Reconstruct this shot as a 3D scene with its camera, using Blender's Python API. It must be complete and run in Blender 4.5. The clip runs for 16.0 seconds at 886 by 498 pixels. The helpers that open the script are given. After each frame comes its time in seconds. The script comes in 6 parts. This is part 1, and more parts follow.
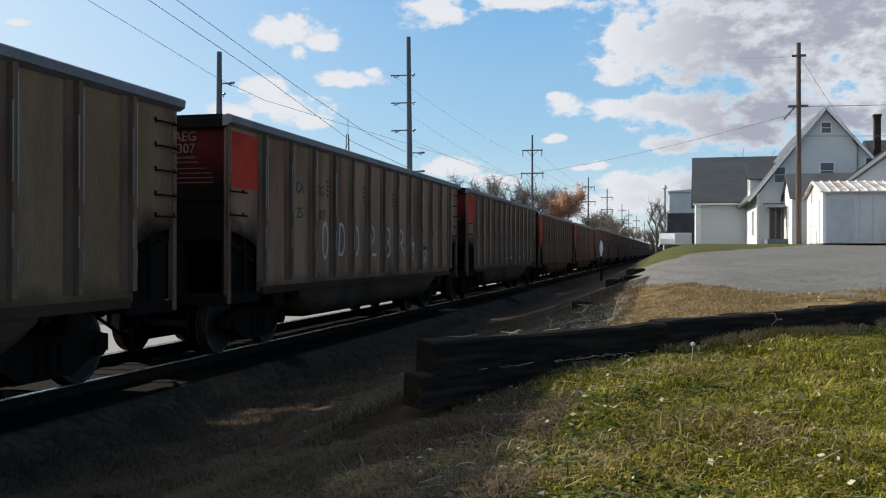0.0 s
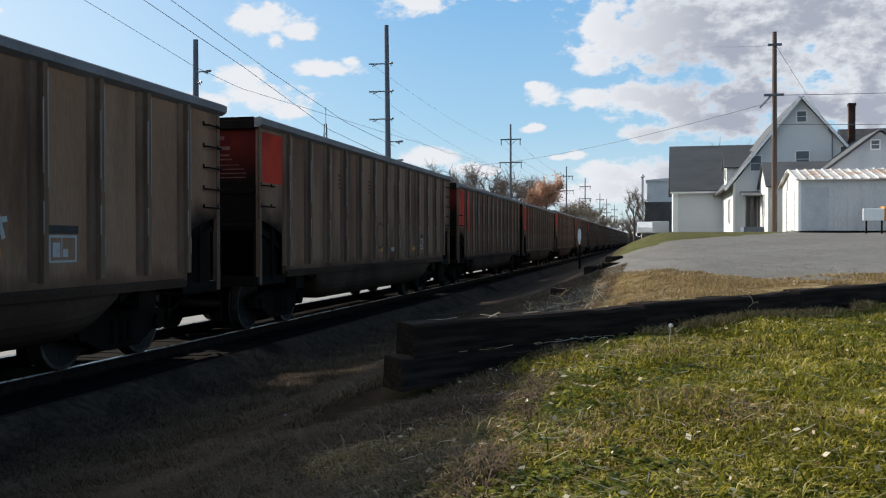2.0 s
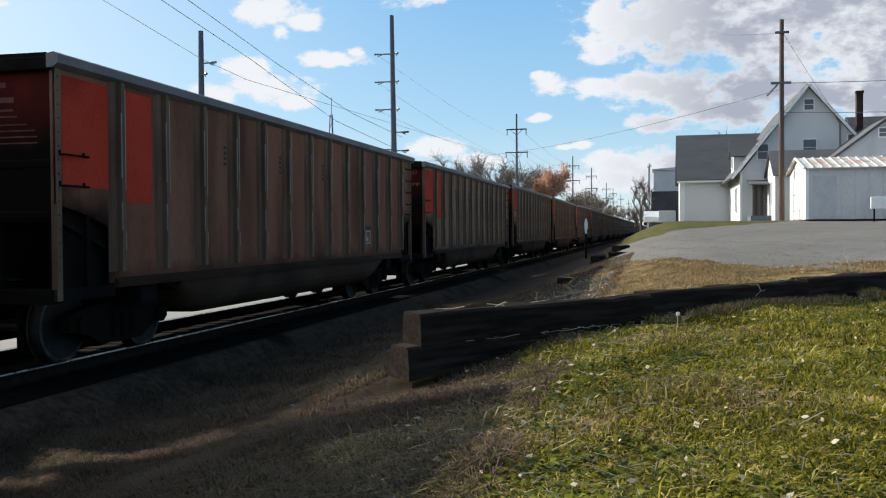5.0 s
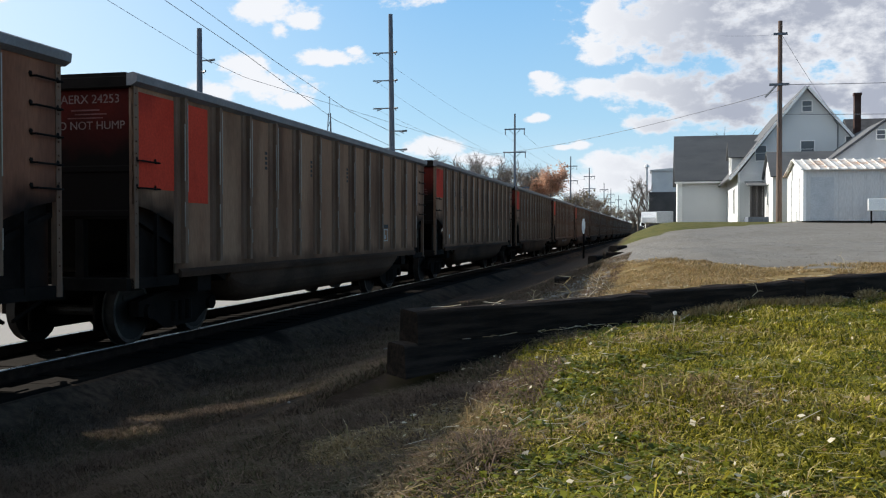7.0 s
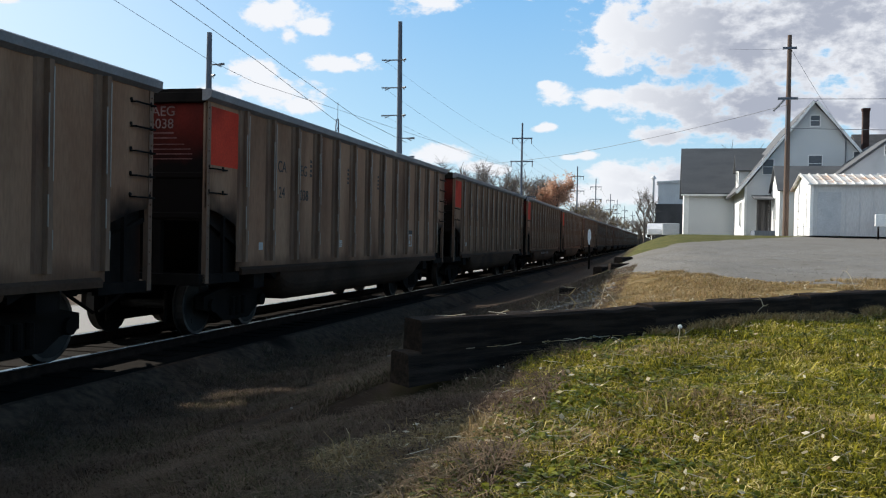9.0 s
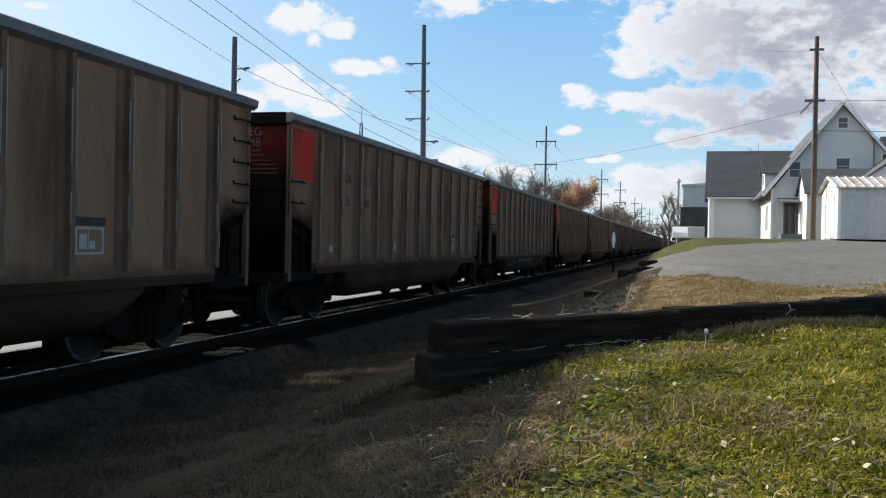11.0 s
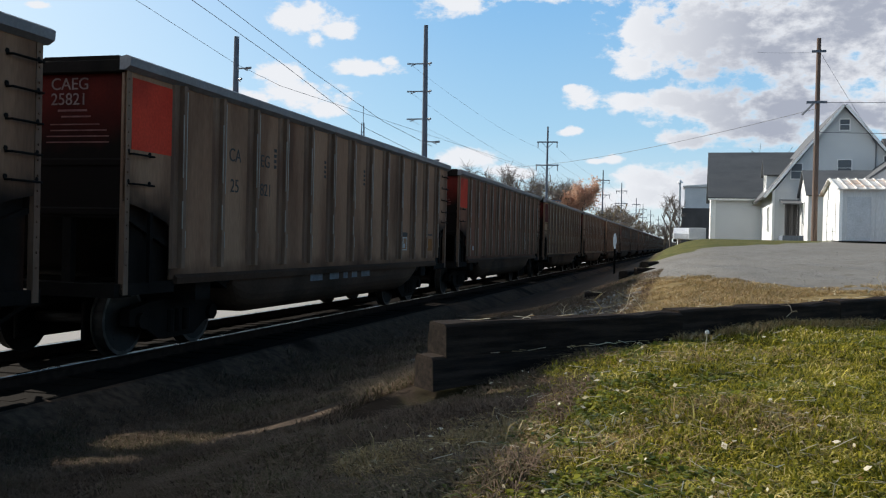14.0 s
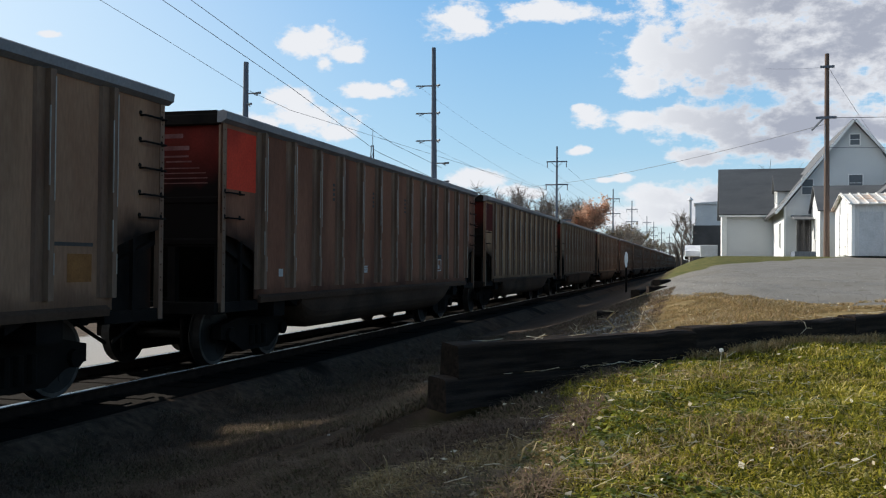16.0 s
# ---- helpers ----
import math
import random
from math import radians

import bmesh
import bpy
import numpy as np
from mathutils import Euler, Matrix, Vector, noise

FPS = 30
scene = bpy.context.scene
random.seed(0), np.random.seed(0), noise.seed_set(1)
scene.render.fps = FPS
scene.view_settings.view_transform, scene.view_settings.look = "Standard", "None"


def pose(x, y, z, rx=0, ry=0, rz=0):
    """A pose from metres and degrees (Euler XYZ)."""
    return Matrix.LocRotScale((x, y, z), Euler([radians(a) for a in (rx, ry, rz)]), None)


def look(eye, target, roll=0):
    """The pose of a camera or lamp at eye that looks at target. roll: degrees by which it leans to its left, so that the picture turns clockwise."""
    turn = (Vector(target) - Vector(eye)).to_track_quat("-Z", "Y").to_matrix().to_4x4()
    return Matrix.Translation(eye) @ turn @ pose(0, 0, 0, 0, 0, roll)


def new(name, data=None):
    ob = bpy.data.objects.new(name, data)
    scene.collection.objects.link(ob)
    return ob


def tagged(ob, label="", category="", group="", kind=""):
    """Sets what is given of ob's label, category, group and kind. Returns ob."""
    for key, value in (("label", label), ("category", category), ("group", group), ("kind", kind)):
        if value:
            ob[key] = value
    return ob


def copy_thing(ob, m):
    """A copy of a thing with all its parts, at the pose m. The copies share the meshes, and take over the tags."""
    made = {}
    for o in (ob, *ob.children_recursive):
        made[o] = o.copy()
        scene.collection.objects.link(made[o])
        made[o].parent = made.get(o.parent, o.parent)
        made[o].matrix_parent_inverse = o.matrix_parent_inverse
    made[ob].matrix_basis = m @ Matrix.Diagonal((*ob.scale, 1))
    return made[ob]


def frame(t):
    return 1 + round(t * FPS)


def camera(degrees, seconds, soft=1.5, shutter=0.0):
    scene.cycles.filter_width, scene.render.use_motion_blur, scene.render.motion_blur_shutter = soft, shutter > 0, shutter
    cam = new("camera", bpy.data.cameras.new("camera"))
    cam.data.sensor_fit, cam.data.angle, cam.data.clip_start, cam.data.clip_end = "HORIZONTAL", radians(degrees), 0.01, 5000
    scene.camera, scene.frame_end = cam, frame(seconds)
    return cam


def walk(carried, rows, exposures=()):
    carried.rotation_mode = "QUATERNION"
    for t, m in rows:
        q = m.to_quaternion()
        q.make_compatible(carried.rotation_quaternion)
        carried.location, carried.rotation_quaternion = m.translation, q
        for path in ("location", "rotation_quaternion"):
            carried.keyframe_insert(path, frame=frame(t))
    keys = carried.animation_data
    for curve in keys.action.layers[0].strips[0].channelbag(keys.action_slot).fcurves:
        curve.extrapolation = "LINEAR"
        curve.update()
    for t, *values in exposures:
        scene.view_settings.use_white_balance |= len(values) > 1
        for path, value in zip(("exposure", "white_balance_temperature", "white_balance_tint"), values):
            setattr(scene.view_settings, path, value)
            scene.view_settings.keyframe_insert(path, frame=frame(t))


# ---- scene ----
cam = camera(51.10, 16.0, soft=1.15)
PATH = [
    (0, pose(0.007, -0.003, 1.522, 90.14, 0, 14.03) @ pose(0, 0, 0, 0, 0, 0.08)),
    (0.5, pose(0.014, -0.002, 1.498, 90.16, 0, 13.44) @ pose(0, 0, 0, 0, 0, 0.24)),
    (1, pose(-0.003, -0.005, 1.481, 90.21, 0, 12.99) @ pose(0, 0, 0, 0, 0, 0.33)),
    (1.5, pose(0.001, 0.009, 1.477, 89.57, 0, 13.09) @ pose(0, 0, 0, 0, 0, -0.01)),
    (2, pose(0.003, -0.018, 1.472, 89.50, 0, 12.71) @ pose(0, 0, 0, 0, 0, -0.09)),
    (2.5, pose(0.003, -0.007, 1.464, 89.59, 0, 12.54) @ pose(0, 0, 0, 0, 0, -0.09)),
    (3, pose(0.005, -0.010, 1.462, 89.25, 0, 12.41) @ pose(0, 0, 0, 0, 0, -0.53)),
    (3.5, pose(0.002, -0.011, 1.460, 88.70, 0, 12.63) @ pose(0, 0, 0, 0, 0, -0.52)),
    (4, pose(-0.001, -0.003, 1.463, 88.93, 0, 12.92) @ pose(0, 0, 0, 0, 0, -0.58)),
    (6.5, pose(0.003, -0.009, 1.455, 88.87, 0, 13.13) @ pose(0, 0, 0, 0, 0, 0.01)),
    (7, pose(0.000, -0.000, 1.450, 88.88, 0, 12.95) @ pose(0, 0, 0, 0, 0, 0.00)),
    (7.5, pose(-0.018, 0.008, 1.454, 88.66, 0, 13.53) @ pose(0, 0, 0, 0, 0, 0.38)),
    (8, pose(-0.005, 0.023, 1.452, 89.02, 0, 14.54) @ pose(0, 0, 0, 0, 0, 0.63)),
    (8.5, pose(-0.010, 0.019, 1.457, 89.26, 0, 13.99) @ pose(0, 0, 0, 0, 0, 1.42)),
    (9, pose(-0.004, 0.003, 1.459, 89.35, 0, 13.28) @ pose(0, 0, 0, 0, 0, 1.07)),
    (11.5, pose(-0.013, 0.023, 1.459, 89.57, 0, 14.94) @ pose(0, 0, 0, 0, 0, 1.14)),
    (12, pose(-0.010, 0.028, 1.463, 89.80, 0, 14.98) @ pose(0, 0, 0, 0, 0, 1.28)),
    (12.5, pose(-0.015, 0.031, 1.466, 90.29, 0, 15.46) @ pose(0, 0, 0, 0, 0, 1.59)),
    (13, pose(-0.015, 0.040, 1.467, 89.99, 0, 15.98) @ pose(0, 0, 0, 0, 0, 1.35)),
    (13.5, pose(-0.020, 0.040, 1.463, 89.88, 0, 15.35) @ pose(0, 0, 0, 0, 0, 1.59)),
    (14, pose(-0.011, 0.024, 1.460, 89.54, 0, 14.81) @ pose(0, 0, 0, 0, 0, 1.31)),
    (14.5, pose(-0.016, 0.020, 1.463, 90.09, 0, 14.66) @ pose(0, 0, 0, 0, 0, 1.98)),
    (15, pose(-0.014, 0.029, 1.467, 90.21, 0, 15.07) @ pose(0, 0, 0, 0, 0, 2.20)),
    (15.5, pose(-0.015, 0.033, 1.457, 90.26, 0, 15.22) @ pose(0, 0, 0, 0, 0, 1.60)),
    (16, pose(-0.014, 0.033, 1.461, 90.83, 0, 15.50) @ pose(0, 0, 0, 0, 0, 0.48)),
]
# the clip's camera drifts a little in exposure
EXPOSURE = [(0, 0.42), (2, 0.48), (4, 0.53), (7, 0.61), (9, 0.61), (12.5, 0.55), (16, 0.5)]
walk(cam, PATH, EXPOSURE)

# ---- light ----
SUN_EL, SUN_AZ = 27.0, -70.0          # degrees; azimuth from +y, positive towards +x
world = bpy.data.worlds.new("sky")
scene.world = world
world.use_nodes = True

CLOUDS = [
    (-23.5, 13.2, 2.5, 0.9), (-21.6, 12.6, 1.3, 0.6), (-22.9, 12.0, 0.6, 0.5), (-24.8, 13.3, 0.9, 0.3), (-20.2, 10.5, 2.4, 0.5),
    (-18.4, 10.9, 0.6, 0.3), (-25.2, 9.9, 1.8, 0.6), (-23.8, 8.7, 2.9, 0.9), (-26.5, 8.4, 1.3, 0.7), (-22.2, 8.0, 1.5, 0.6),
    (-13.5, 5.1, 2.2, 0.6), (-14.5, 14.7, 2.2, 1.1), (-9.2, 15.2, 2.7, 0.7), (-6.6, 8.9, 1.0, 0.6), (-7.2, 9.4, 0.5, 0.3),
    (-7.2, 6.9, 0.8, 0.3), (-4.6, 5.2, 0.7, 0.3), (-5.6, 5.1, 0.7, 0.2), (-38.6, 12.6, 0.8, 0.2),
]
BANK_HIGH = [
    (2.4, 12.8, 6.5, 2.7), (-3.0, 12.5, 1.3, 2.2), (-3.5, 10.8, 1.5, 0.8), (-0.5, 11.6, 2.8, 1.7), (5.1, 11.1, 4.2, 1.8),
    (8.8, 12.6, 7.0, 3.8), (3.9, 15.7, 8.0, 2.8), (13.1, 11.0, 5.6, 4.2),
]
BANK_LOW = [
    (-3.3, 8.7, 1.7, 0.8), (-1.1, 8.7, 2.7, 0.8), (1.8, 8.2, 4.2, 1.3), (5.6, 8.2, 4.2, 1.4), (8.9, 7.9, 3.8, 1.5),
    (-0.2, 6.4, 1.8, 0.7), (3.8, 7.0, 3.8, 1.0), (12.3, 7.8, 3.1, 2.1), (-2.0, 4.0, 2.7, 0.8), (-2.7, 3.0, 3.3, 0.9),
    (-0.5, 3.2, 2.1, 1.4), (-11.3, 4.4, 1.4, 0.5), (-10.3, 4.3, 0.8, 0.4), (1.1, 4.0, 1.7, 1.0),
]


def build_sky(tree):
    nodes, links = tree.nodes, tree.links
    nodes.clear()

    def node(kind, operation="", data_type="", interpolation_type=""):
        n = nodes.new(kind)
        if operation:
            n.operation = operation
        if data_type:
            n.data_type = data_type
        if interpolation_type:
            n.interpolation_type = interpolation_type
        return n

    def feed(sock, v):
        if isinstance(v, bpy.types.NodeSocket):
            links.new(v, sock)
        else:
            sock.default_value = v

    def math_(op, a, b=0.0, c=None, clamp=False):
        n = node("ShaderNodeMath", operation=op)
        n.use_clamp = clamp
        feed(n.inputs[0], a)
        feed(n.inputs[1], b)
        if c is not None:
            feed(n.inputs[2], c)
        return n.outputs[0]

    out = node("ShaderNodeOutputWorld")
    sky = node("ShaderNodeTexSky")
    sky.sky_type, sky.sun_disc = "NISHITA", False
    sky.sun_elevation, sky.sun_rotation = radians(SUN_EL), radians(SUN_AZ)
    sky.air_density, sky.dust_density, sky.ozone_density = 1.0, 0.15, 3.0
    coord = node("ShaderNodeTexCoord").outputs["Generated"]
    split = node("ShaderNodeSeparateXYZ")
    links.new(coord, split.inputs[0])
    az = math_("MULTIPLY", math_("ARCTAN2", split.outputs[0], split.outputs[1]), 57.2958)
    el = math_("MULTIPLY", math_("ARCSINE", split.outputs[2]), 57.2958)
    flat = node("ShaderNodeCombineXYZ")
    links.new(az, flat.inputs[0])
    links.new(el, flat.inputs[1])
    best = None
    for a, e, ra, re in CLOUDS + BANK_HIGH + BANK_LOW:
        sub = node("ShaderNodeVectorMath", operation="SUBTRACT")
        links.new(flat.outputs[0], sub.inputs[0])
        sub.inputs[1].default_value = (a, e, 0)
        mul = node("ShaderNodeVectorMath", operation="MULTIPLY")
        links.new(sub.outputs[0], mul.inputs[0])
        mul.inputs[1].default_value = (0.9 / ra, 0.9 / re, 0)
        length = node("ShaderNodeVectorMath", operation="LENGTH")
        links.new(mul.outputs[0], length.inputs[0])
        v = math_("SUBTRACT", 1.0, length.outputs["Value"])
        best = v if best is None else math_("SMOOTH_MAX", best, v, 0.3)
    # outside the mapped part of the sky: scattered fair-weather cloud
    stretch = node("ShaderNodeVectorMath", operation="MULTIPLY")
    links.new(flat.outputs[0], stretch.inputs[0])
    stretch.inputs[1].default_value = (0.55, 0.9, 0)
    fine = node("ShaderNodeTexNoise")
    fine.inputs["Scale"].default_value, fine.inputs["Detail"].default_value, fine.inputs["Roughness"].default_value = 0.85, 10, 0.62
    links.new(stretch.outputs[0], fine.inputs["Vector"])
    soft_ = node("ShaderNodeTexNoise")
    soft_.inputs["Scale"].default_value, soft_.inputs["Detail"].default_value = 0.16, 3
    links.new(stretch.outputs[0], soft_.inputs["Vector"])
    rough = math_("MULTIPLY", math_("SUBTRACT", fine.outputs["Fac"], 0.5), 2.5)
    dens = math_("ADD", math_("MULTIPLY", best, 0.9), rough)
    cover = node("ShaderNodeMapRange", interpolation_type="SMOOTHSTEP")
    cover.inputs["From Min"].default_value, cover.inputs["From Max"].default_value = -0.06, 0.42
    links.new(dens, cover.inputs["Value"])
    thick = node("ShaderNodeMapRange", interpolation_type="SMOOTHSTEP")
    thick.inputs["From Min"].default_value, thick.inputs["From Max"].default_value = 0.0, 0.8
    links.new(math_("ADD", dens, math_("MULTIPLY", math_("SUBTRACT", soft_.outputs["Fac"], 0.5), 1.6)), thick.inputs["Value"])
    # only the wide banks are thick enough to turn grey beneath
    bank = node("ShaderNodeMapRange")
    bank.inputs["From Min"].default_value, bank.inputs["From Max"].default_value = -4.0, 4.0
    links.new(az, bank.inputs["Value"])
    grey = math_("MULTIPLY", thick.outputs[0], bank.outputs[0])
    tint = node("ShaderNodeMix", data_type="RGBA")
    feed(tint.inputs["Factor"], grey)
    tint.inputs["A"].default_value = (7.6, 7.8, 8.2, 1)
    tint.inputs["B"].default_value = (3.6, 3.9, 4.7, 1)
    mix = node("ShaderNodeMix", data_type="RGBA")
    feed(mix.inputs["Factor"], cover.outputs[0])
    clear = node("ShaderNodeMapRange")
    clear.inputs["From Min"].default_value, clear.inputs["From Max"].default_value = 0.0, 90.0
    links.new(el, clear.inputs["Value"])
    air = node("ShaderNodeValToRGB")
    air.color_ramp.elements[0].position, air.color_ramp.elements[0].color = 0.0, (0.80, 0.93, 1.0, 1)
    air.color_ramp.elements[1].position, air.color_ramp.elements[1].color = 1.0, (0.02, 0.055, 0.12, 1)
    for at, col in ((0.075, (0.42, 0.72, 0.97, 1)), (0.2, (0.19, 0.525, 0.97, 1)), (0.33, (0.075, 0.2, 0.38, 1)), (0.55, (0.03, 0.075, 0.16, 1))):
        air.color_ramp.elements.new(at).color = col
    links.new(clear.outputs[0], air.inputs[0])
    bright = node("ShaderNodeVectorMath", operation="SCALE")
    links.new(air.outputs[0], bright.inputs[0])
    bright.inputs["Scale"].default_value = 8.6
    haze = node("ShaderNodeMix", data_type="RGBA")
    haze.inputs["Factor"].default_value = 0.72
    links.new(sky.outputs[0], haze.inputs["A"])
    links.new(bright.outputs[0], haze.inputs["B"])
    # paler towards the sun
    near_sun = node("ShaderNodeMapRange", interpolation_type="SMOOTHSTEP")
    near_sun.inputs["From Min"].default_value, near_sun.inputs["From Max"].default_value = -8.0, -62.0
    near_sun.inputs["To Max"].default_value = 0.85
    links.new(az, near_sun.inputs["Value"])
    aureole = node("ShaderNodeMix", data_type="RGBA")
    links.new(near_sun.outputs[0], aureole.inputs["Factor"])
    links.new(haze.outputs["Result"], aureole.inputs["A"])
    aureole.inputs["B"].default_value = (8.2, 9.2, 9.8, 1)
    links.new(aureole.outputs["Result"], mix.inputs["A"])
    links.new(tint.outputs["Result"], mix.inputs["B"])
    bg = node("ShaderNodeBackground")
    bg.inputs["Strength"].default_value = SKY_STRENGTH
    links.new(mix.outputs["Result"], bg.inputs["Color"])
    links.new(bg.outputs[0], out.inputs["Surface"])


SKY_STRENGTH = 0.078
build_sky(world.node_tree)

sun = new("sun", bpy.data.lights.new("sun", "SUN"))
sun.data.energy, sun.data.angle, sun.data.color = 5.0, radians(0.53), (1.0, 0.93, 0.82)
_a, _e = radians(SUN_AZ), radians(SUN_EL)
SUN_DIR = Vector((math.sin(_a) * math.cos(_e), math.cos(_a) * math.cos(_e), math.sin(_e)))
sun.matrix_world = look(SUN_DIR * 100, (0, 0, 0))


# ---- materials ----
def material(name, a, b, scale=4.0, rough=0.8, metal=0.0, bump=0.2, fine=60.0, stain=None, stain_scale=0.8,
             stretch=(1, 1, 1), rand=0.0, island=0.0, spec=0.22, space="Object", detail=6):
    """Two colours mixed by a broad noise, a finer grain, optional stains and a shift for each object or island."""
    m = bpy.data.materials.new(name)
    m.use_nodes = True
    nt = m.node_tree
    N, L = nt.nodes, nt.links
    p = N["Principled BSDF"]
    tc = N.new("ShaderNodeTexCoord")
    mp = N.new("ShaderNodeMapping")
    mp.inputs["Scale"].default_value = stretch
    L.new(tc.outputs[space], mp.inputs["Vector"])
    n1 = N.new("ShaderNodeTexNoise")
    n1.inputs["Scale"].default_value, n1.inputs["Detail"].default_value = scale, detail
    L.new(mp.outputs[0], n1.inputs["Vector"])
    n2 = N.new("ShaderNodeTexNoise")
    n2.inputs["Scale"].default_value, n2.inputs["Detail"].default_value = fine, 3
    L.new(mp.outputs[0], n2.inputs["Vector"])
    r = N.new("ShaderNodeMapRange")
    r.inputs["From Min"].default_value, r.inputs["From Max"].default_value = 0.32, 0.68
    L.new(n1.outputs["Fac"], r.inputs["Value"])
    c = N.new("ShaderNodeMix")
    c.data_type = "RGBA"
    c.inputs["A"].default_value, c.inputs["B"].default_value = (*a, 1), (*b, 1)
    L.new(r.outputs[0], c.inputs["Factor"])
    last = c.outputs["Result"]
    if stain:
        n3 = N.new("ShaderNodeTexNoise")
        n3.inputs["Scale"].default_value, n3.inputs["Detail"].default_value = stain_scale, 5
        L.new(mp.outputs[0], n3.inputs["Vector"])
        r3 = N.new("ShaderNodeMapRange")
        r3.inputs["From Min"].default_value, r3.inputs["From Max"].default_value = 0.5, 0.68
        L.new(n3.outputs["Fac"], r3.inputs["Value"])
        s = N.new("ShaderNodeMix")
        s.data_type = "RGBA"
        L.new(r3.outputs[0], s.inputs["Factor"])
        L.new(last, s.inputs["A"])
        s.inputs["B"].default_value = (*stain, 1)
        last = s.outputs["Result"]
    hsv = N.new("ShaderNodeHueSaturation")
    L.new(last, hsv.inputs["Color"])
    grain = N.new("ShaderNodeMapRange")
    grain.inputs["To Min"].default_value, grain.inputs["To Max"].default_value = 0.72, 1.28
    L.new(n2.outputs["Fac"], grain.inputs["Value"])
    val = grain.outputs[0]
    if rand or island:
        src = N.new("ShaderNodeObjectInfo").outputs["Random"] if rand else N.new("ShaderNodeNewGeometry").outputs["Random Per Island"]
        amt = rand or island
        rr = N.new("ShaderNodeMapRange")
        rr.inputs["To Min"].default_value, rr.inputs["To Max"].default_value = 1 - amt, 1 + amt
        L.new(src, rr.inputs["Value"])
        mu = N.new("ShaderNodeMath")
        mu.operation = "MULTIPLY"
        L.new(val, mu.inputs[0])
        L.new(rr.outputs[0], mu.inputs[1])
        val = mu.outputs[0]
    L.new(val, hsv.inputs["Value"])
    L.new(hsv.outputs[0], p.inputs["Base Color"])
    rg = N.new("ShaderNodeMapRange")
    rg.inputs["To Min"].default_value, rg.inputs["To Max"].default_value = max(0.02, rough - 0.15), min(1, rough + 0.12)
    L.new(n1.outputs["Fac"], rg.inputs["Value"])
    L.new(rg.outputs[0], p.inputs["Roughness"])
    p.inputs["Metallic"].default_value = metal
    p.inputs["Specular IOR Level"].default_value = spec
    if bump:
        bp = N.new("ShaderNodeBump")
        bp.inputs["Strength"].default_value, bp.inputs["Distance"].default_value = bump, 0.01
        L.new(n2.outputs["Fac"], bp.inputs["Height"])
        L.new(bp.outputs[0], p.inputs["Normal"])
    return m


def foliage(name, colours, glow=0.35, rough=0.6, spec=0.3, patch=0.0, patch_scale=3.0):
    """Leaf or blade: a colour for each island from a ramp, part of the light passes through."""
    m = bpy.data.materials.new(name)
    m.use_nodes = True
    nt = m.node_tree
    N, L = nt.nodes, nt.links
    p = N["Principled BSDF"]
    g = N.new("ShaderNodeNewGeometry")
    ramp = N.new("ShaderNodeValToRGB")
    e = ramp.color_ramp.elements
    while len(e) < len(colours):
        e.new(0.5)
    for i, col in enumerate(colours):
        e[i].position, e[i].color = i / (len(colours) - 1), (*col, 1)
    pick = g.outputs["Random Per Island"]
    if patch:
        # neighbouring blades keep to like colours
        drift = N.new("ShaderNodeTexNoise")
        drift.inputs["Scale"].default_value, drift.inputs["Detail"].default_value = patch_scale, 4
        L.new(g.outputs["Position"], drift.inputs["Vector"])
        spread_ = N.new("ShaderNodeMapRange")
        spread_.inputs["From Min"].default_value, spread_.inputs["From Max"].default_value = 0.3, 0.7
        L.new(drift.outputs["Fac"], spread_.inputs["Value"])
        both = N.new("ShaderNodeMix")
        both.inputs["Factor"].default_value = patch
        L.new(pick, both.inputs["A"])
        L.new(spread_.outputs[0], both.inputs["B"])
        pick = both.outputs["Result"]
    L.new(pick, ramp.inputs[0])
    noise_ = N.new("ShaderNodeTexNoise")
    noise_.inputs["Scale"].default_value = 1.6
    L.new(g.outputs["Position"], noise_.inputs["Vector"])
    rr = N.new("ShaderNodeMapRange")
    rr.inputs["To Min"].default_value, rr.inputs["To Max"].default_value = 0.6, 1.4
    L.new(noise_.outputs["Fac"], rr.inputs["Value"])
    hsv = N.new("ShaderNodeHueSaturation")
    L.new(ramp.outputs[0], hsv.inputs["Color"])
    L.new(rr.outputs[0], hsv.inputs["Value"])
    L.new(hsv.outputs[0], p.inputs["Base Color"])
    p.inputs["Roughness"].default_value = rough
    p.inputs["Specular IOR Level"].default_value = spec
    tr = N.new("ShaderNodeBsdfTranslucent")
    L.new(hsv.outputs[0], tr.inputs["Color"])
    mx = N.new("ShaderNodeMixShader")
    mx.inputs[0].default_value = glow
    L.new(p.outputs[0], mx.inputs[1])
    L.new(tr.outputs[0], mx.inputs[2])
    L.new(mx.outputs[0], N["Material Output"].inputs["Surface"])
    return m


M_SIDE = material("weathered_car_steel", (0.25, 0.126, 0.074), (0.345, 0.196, 0.12), 1.2, 0.82, 0.0, 0.15, 30,
                  stain=(0.085, 0.04, 0.024), stain_scale=0.7, stretch=(1, 1, 0.22), rand=0.2, spec=0.07)


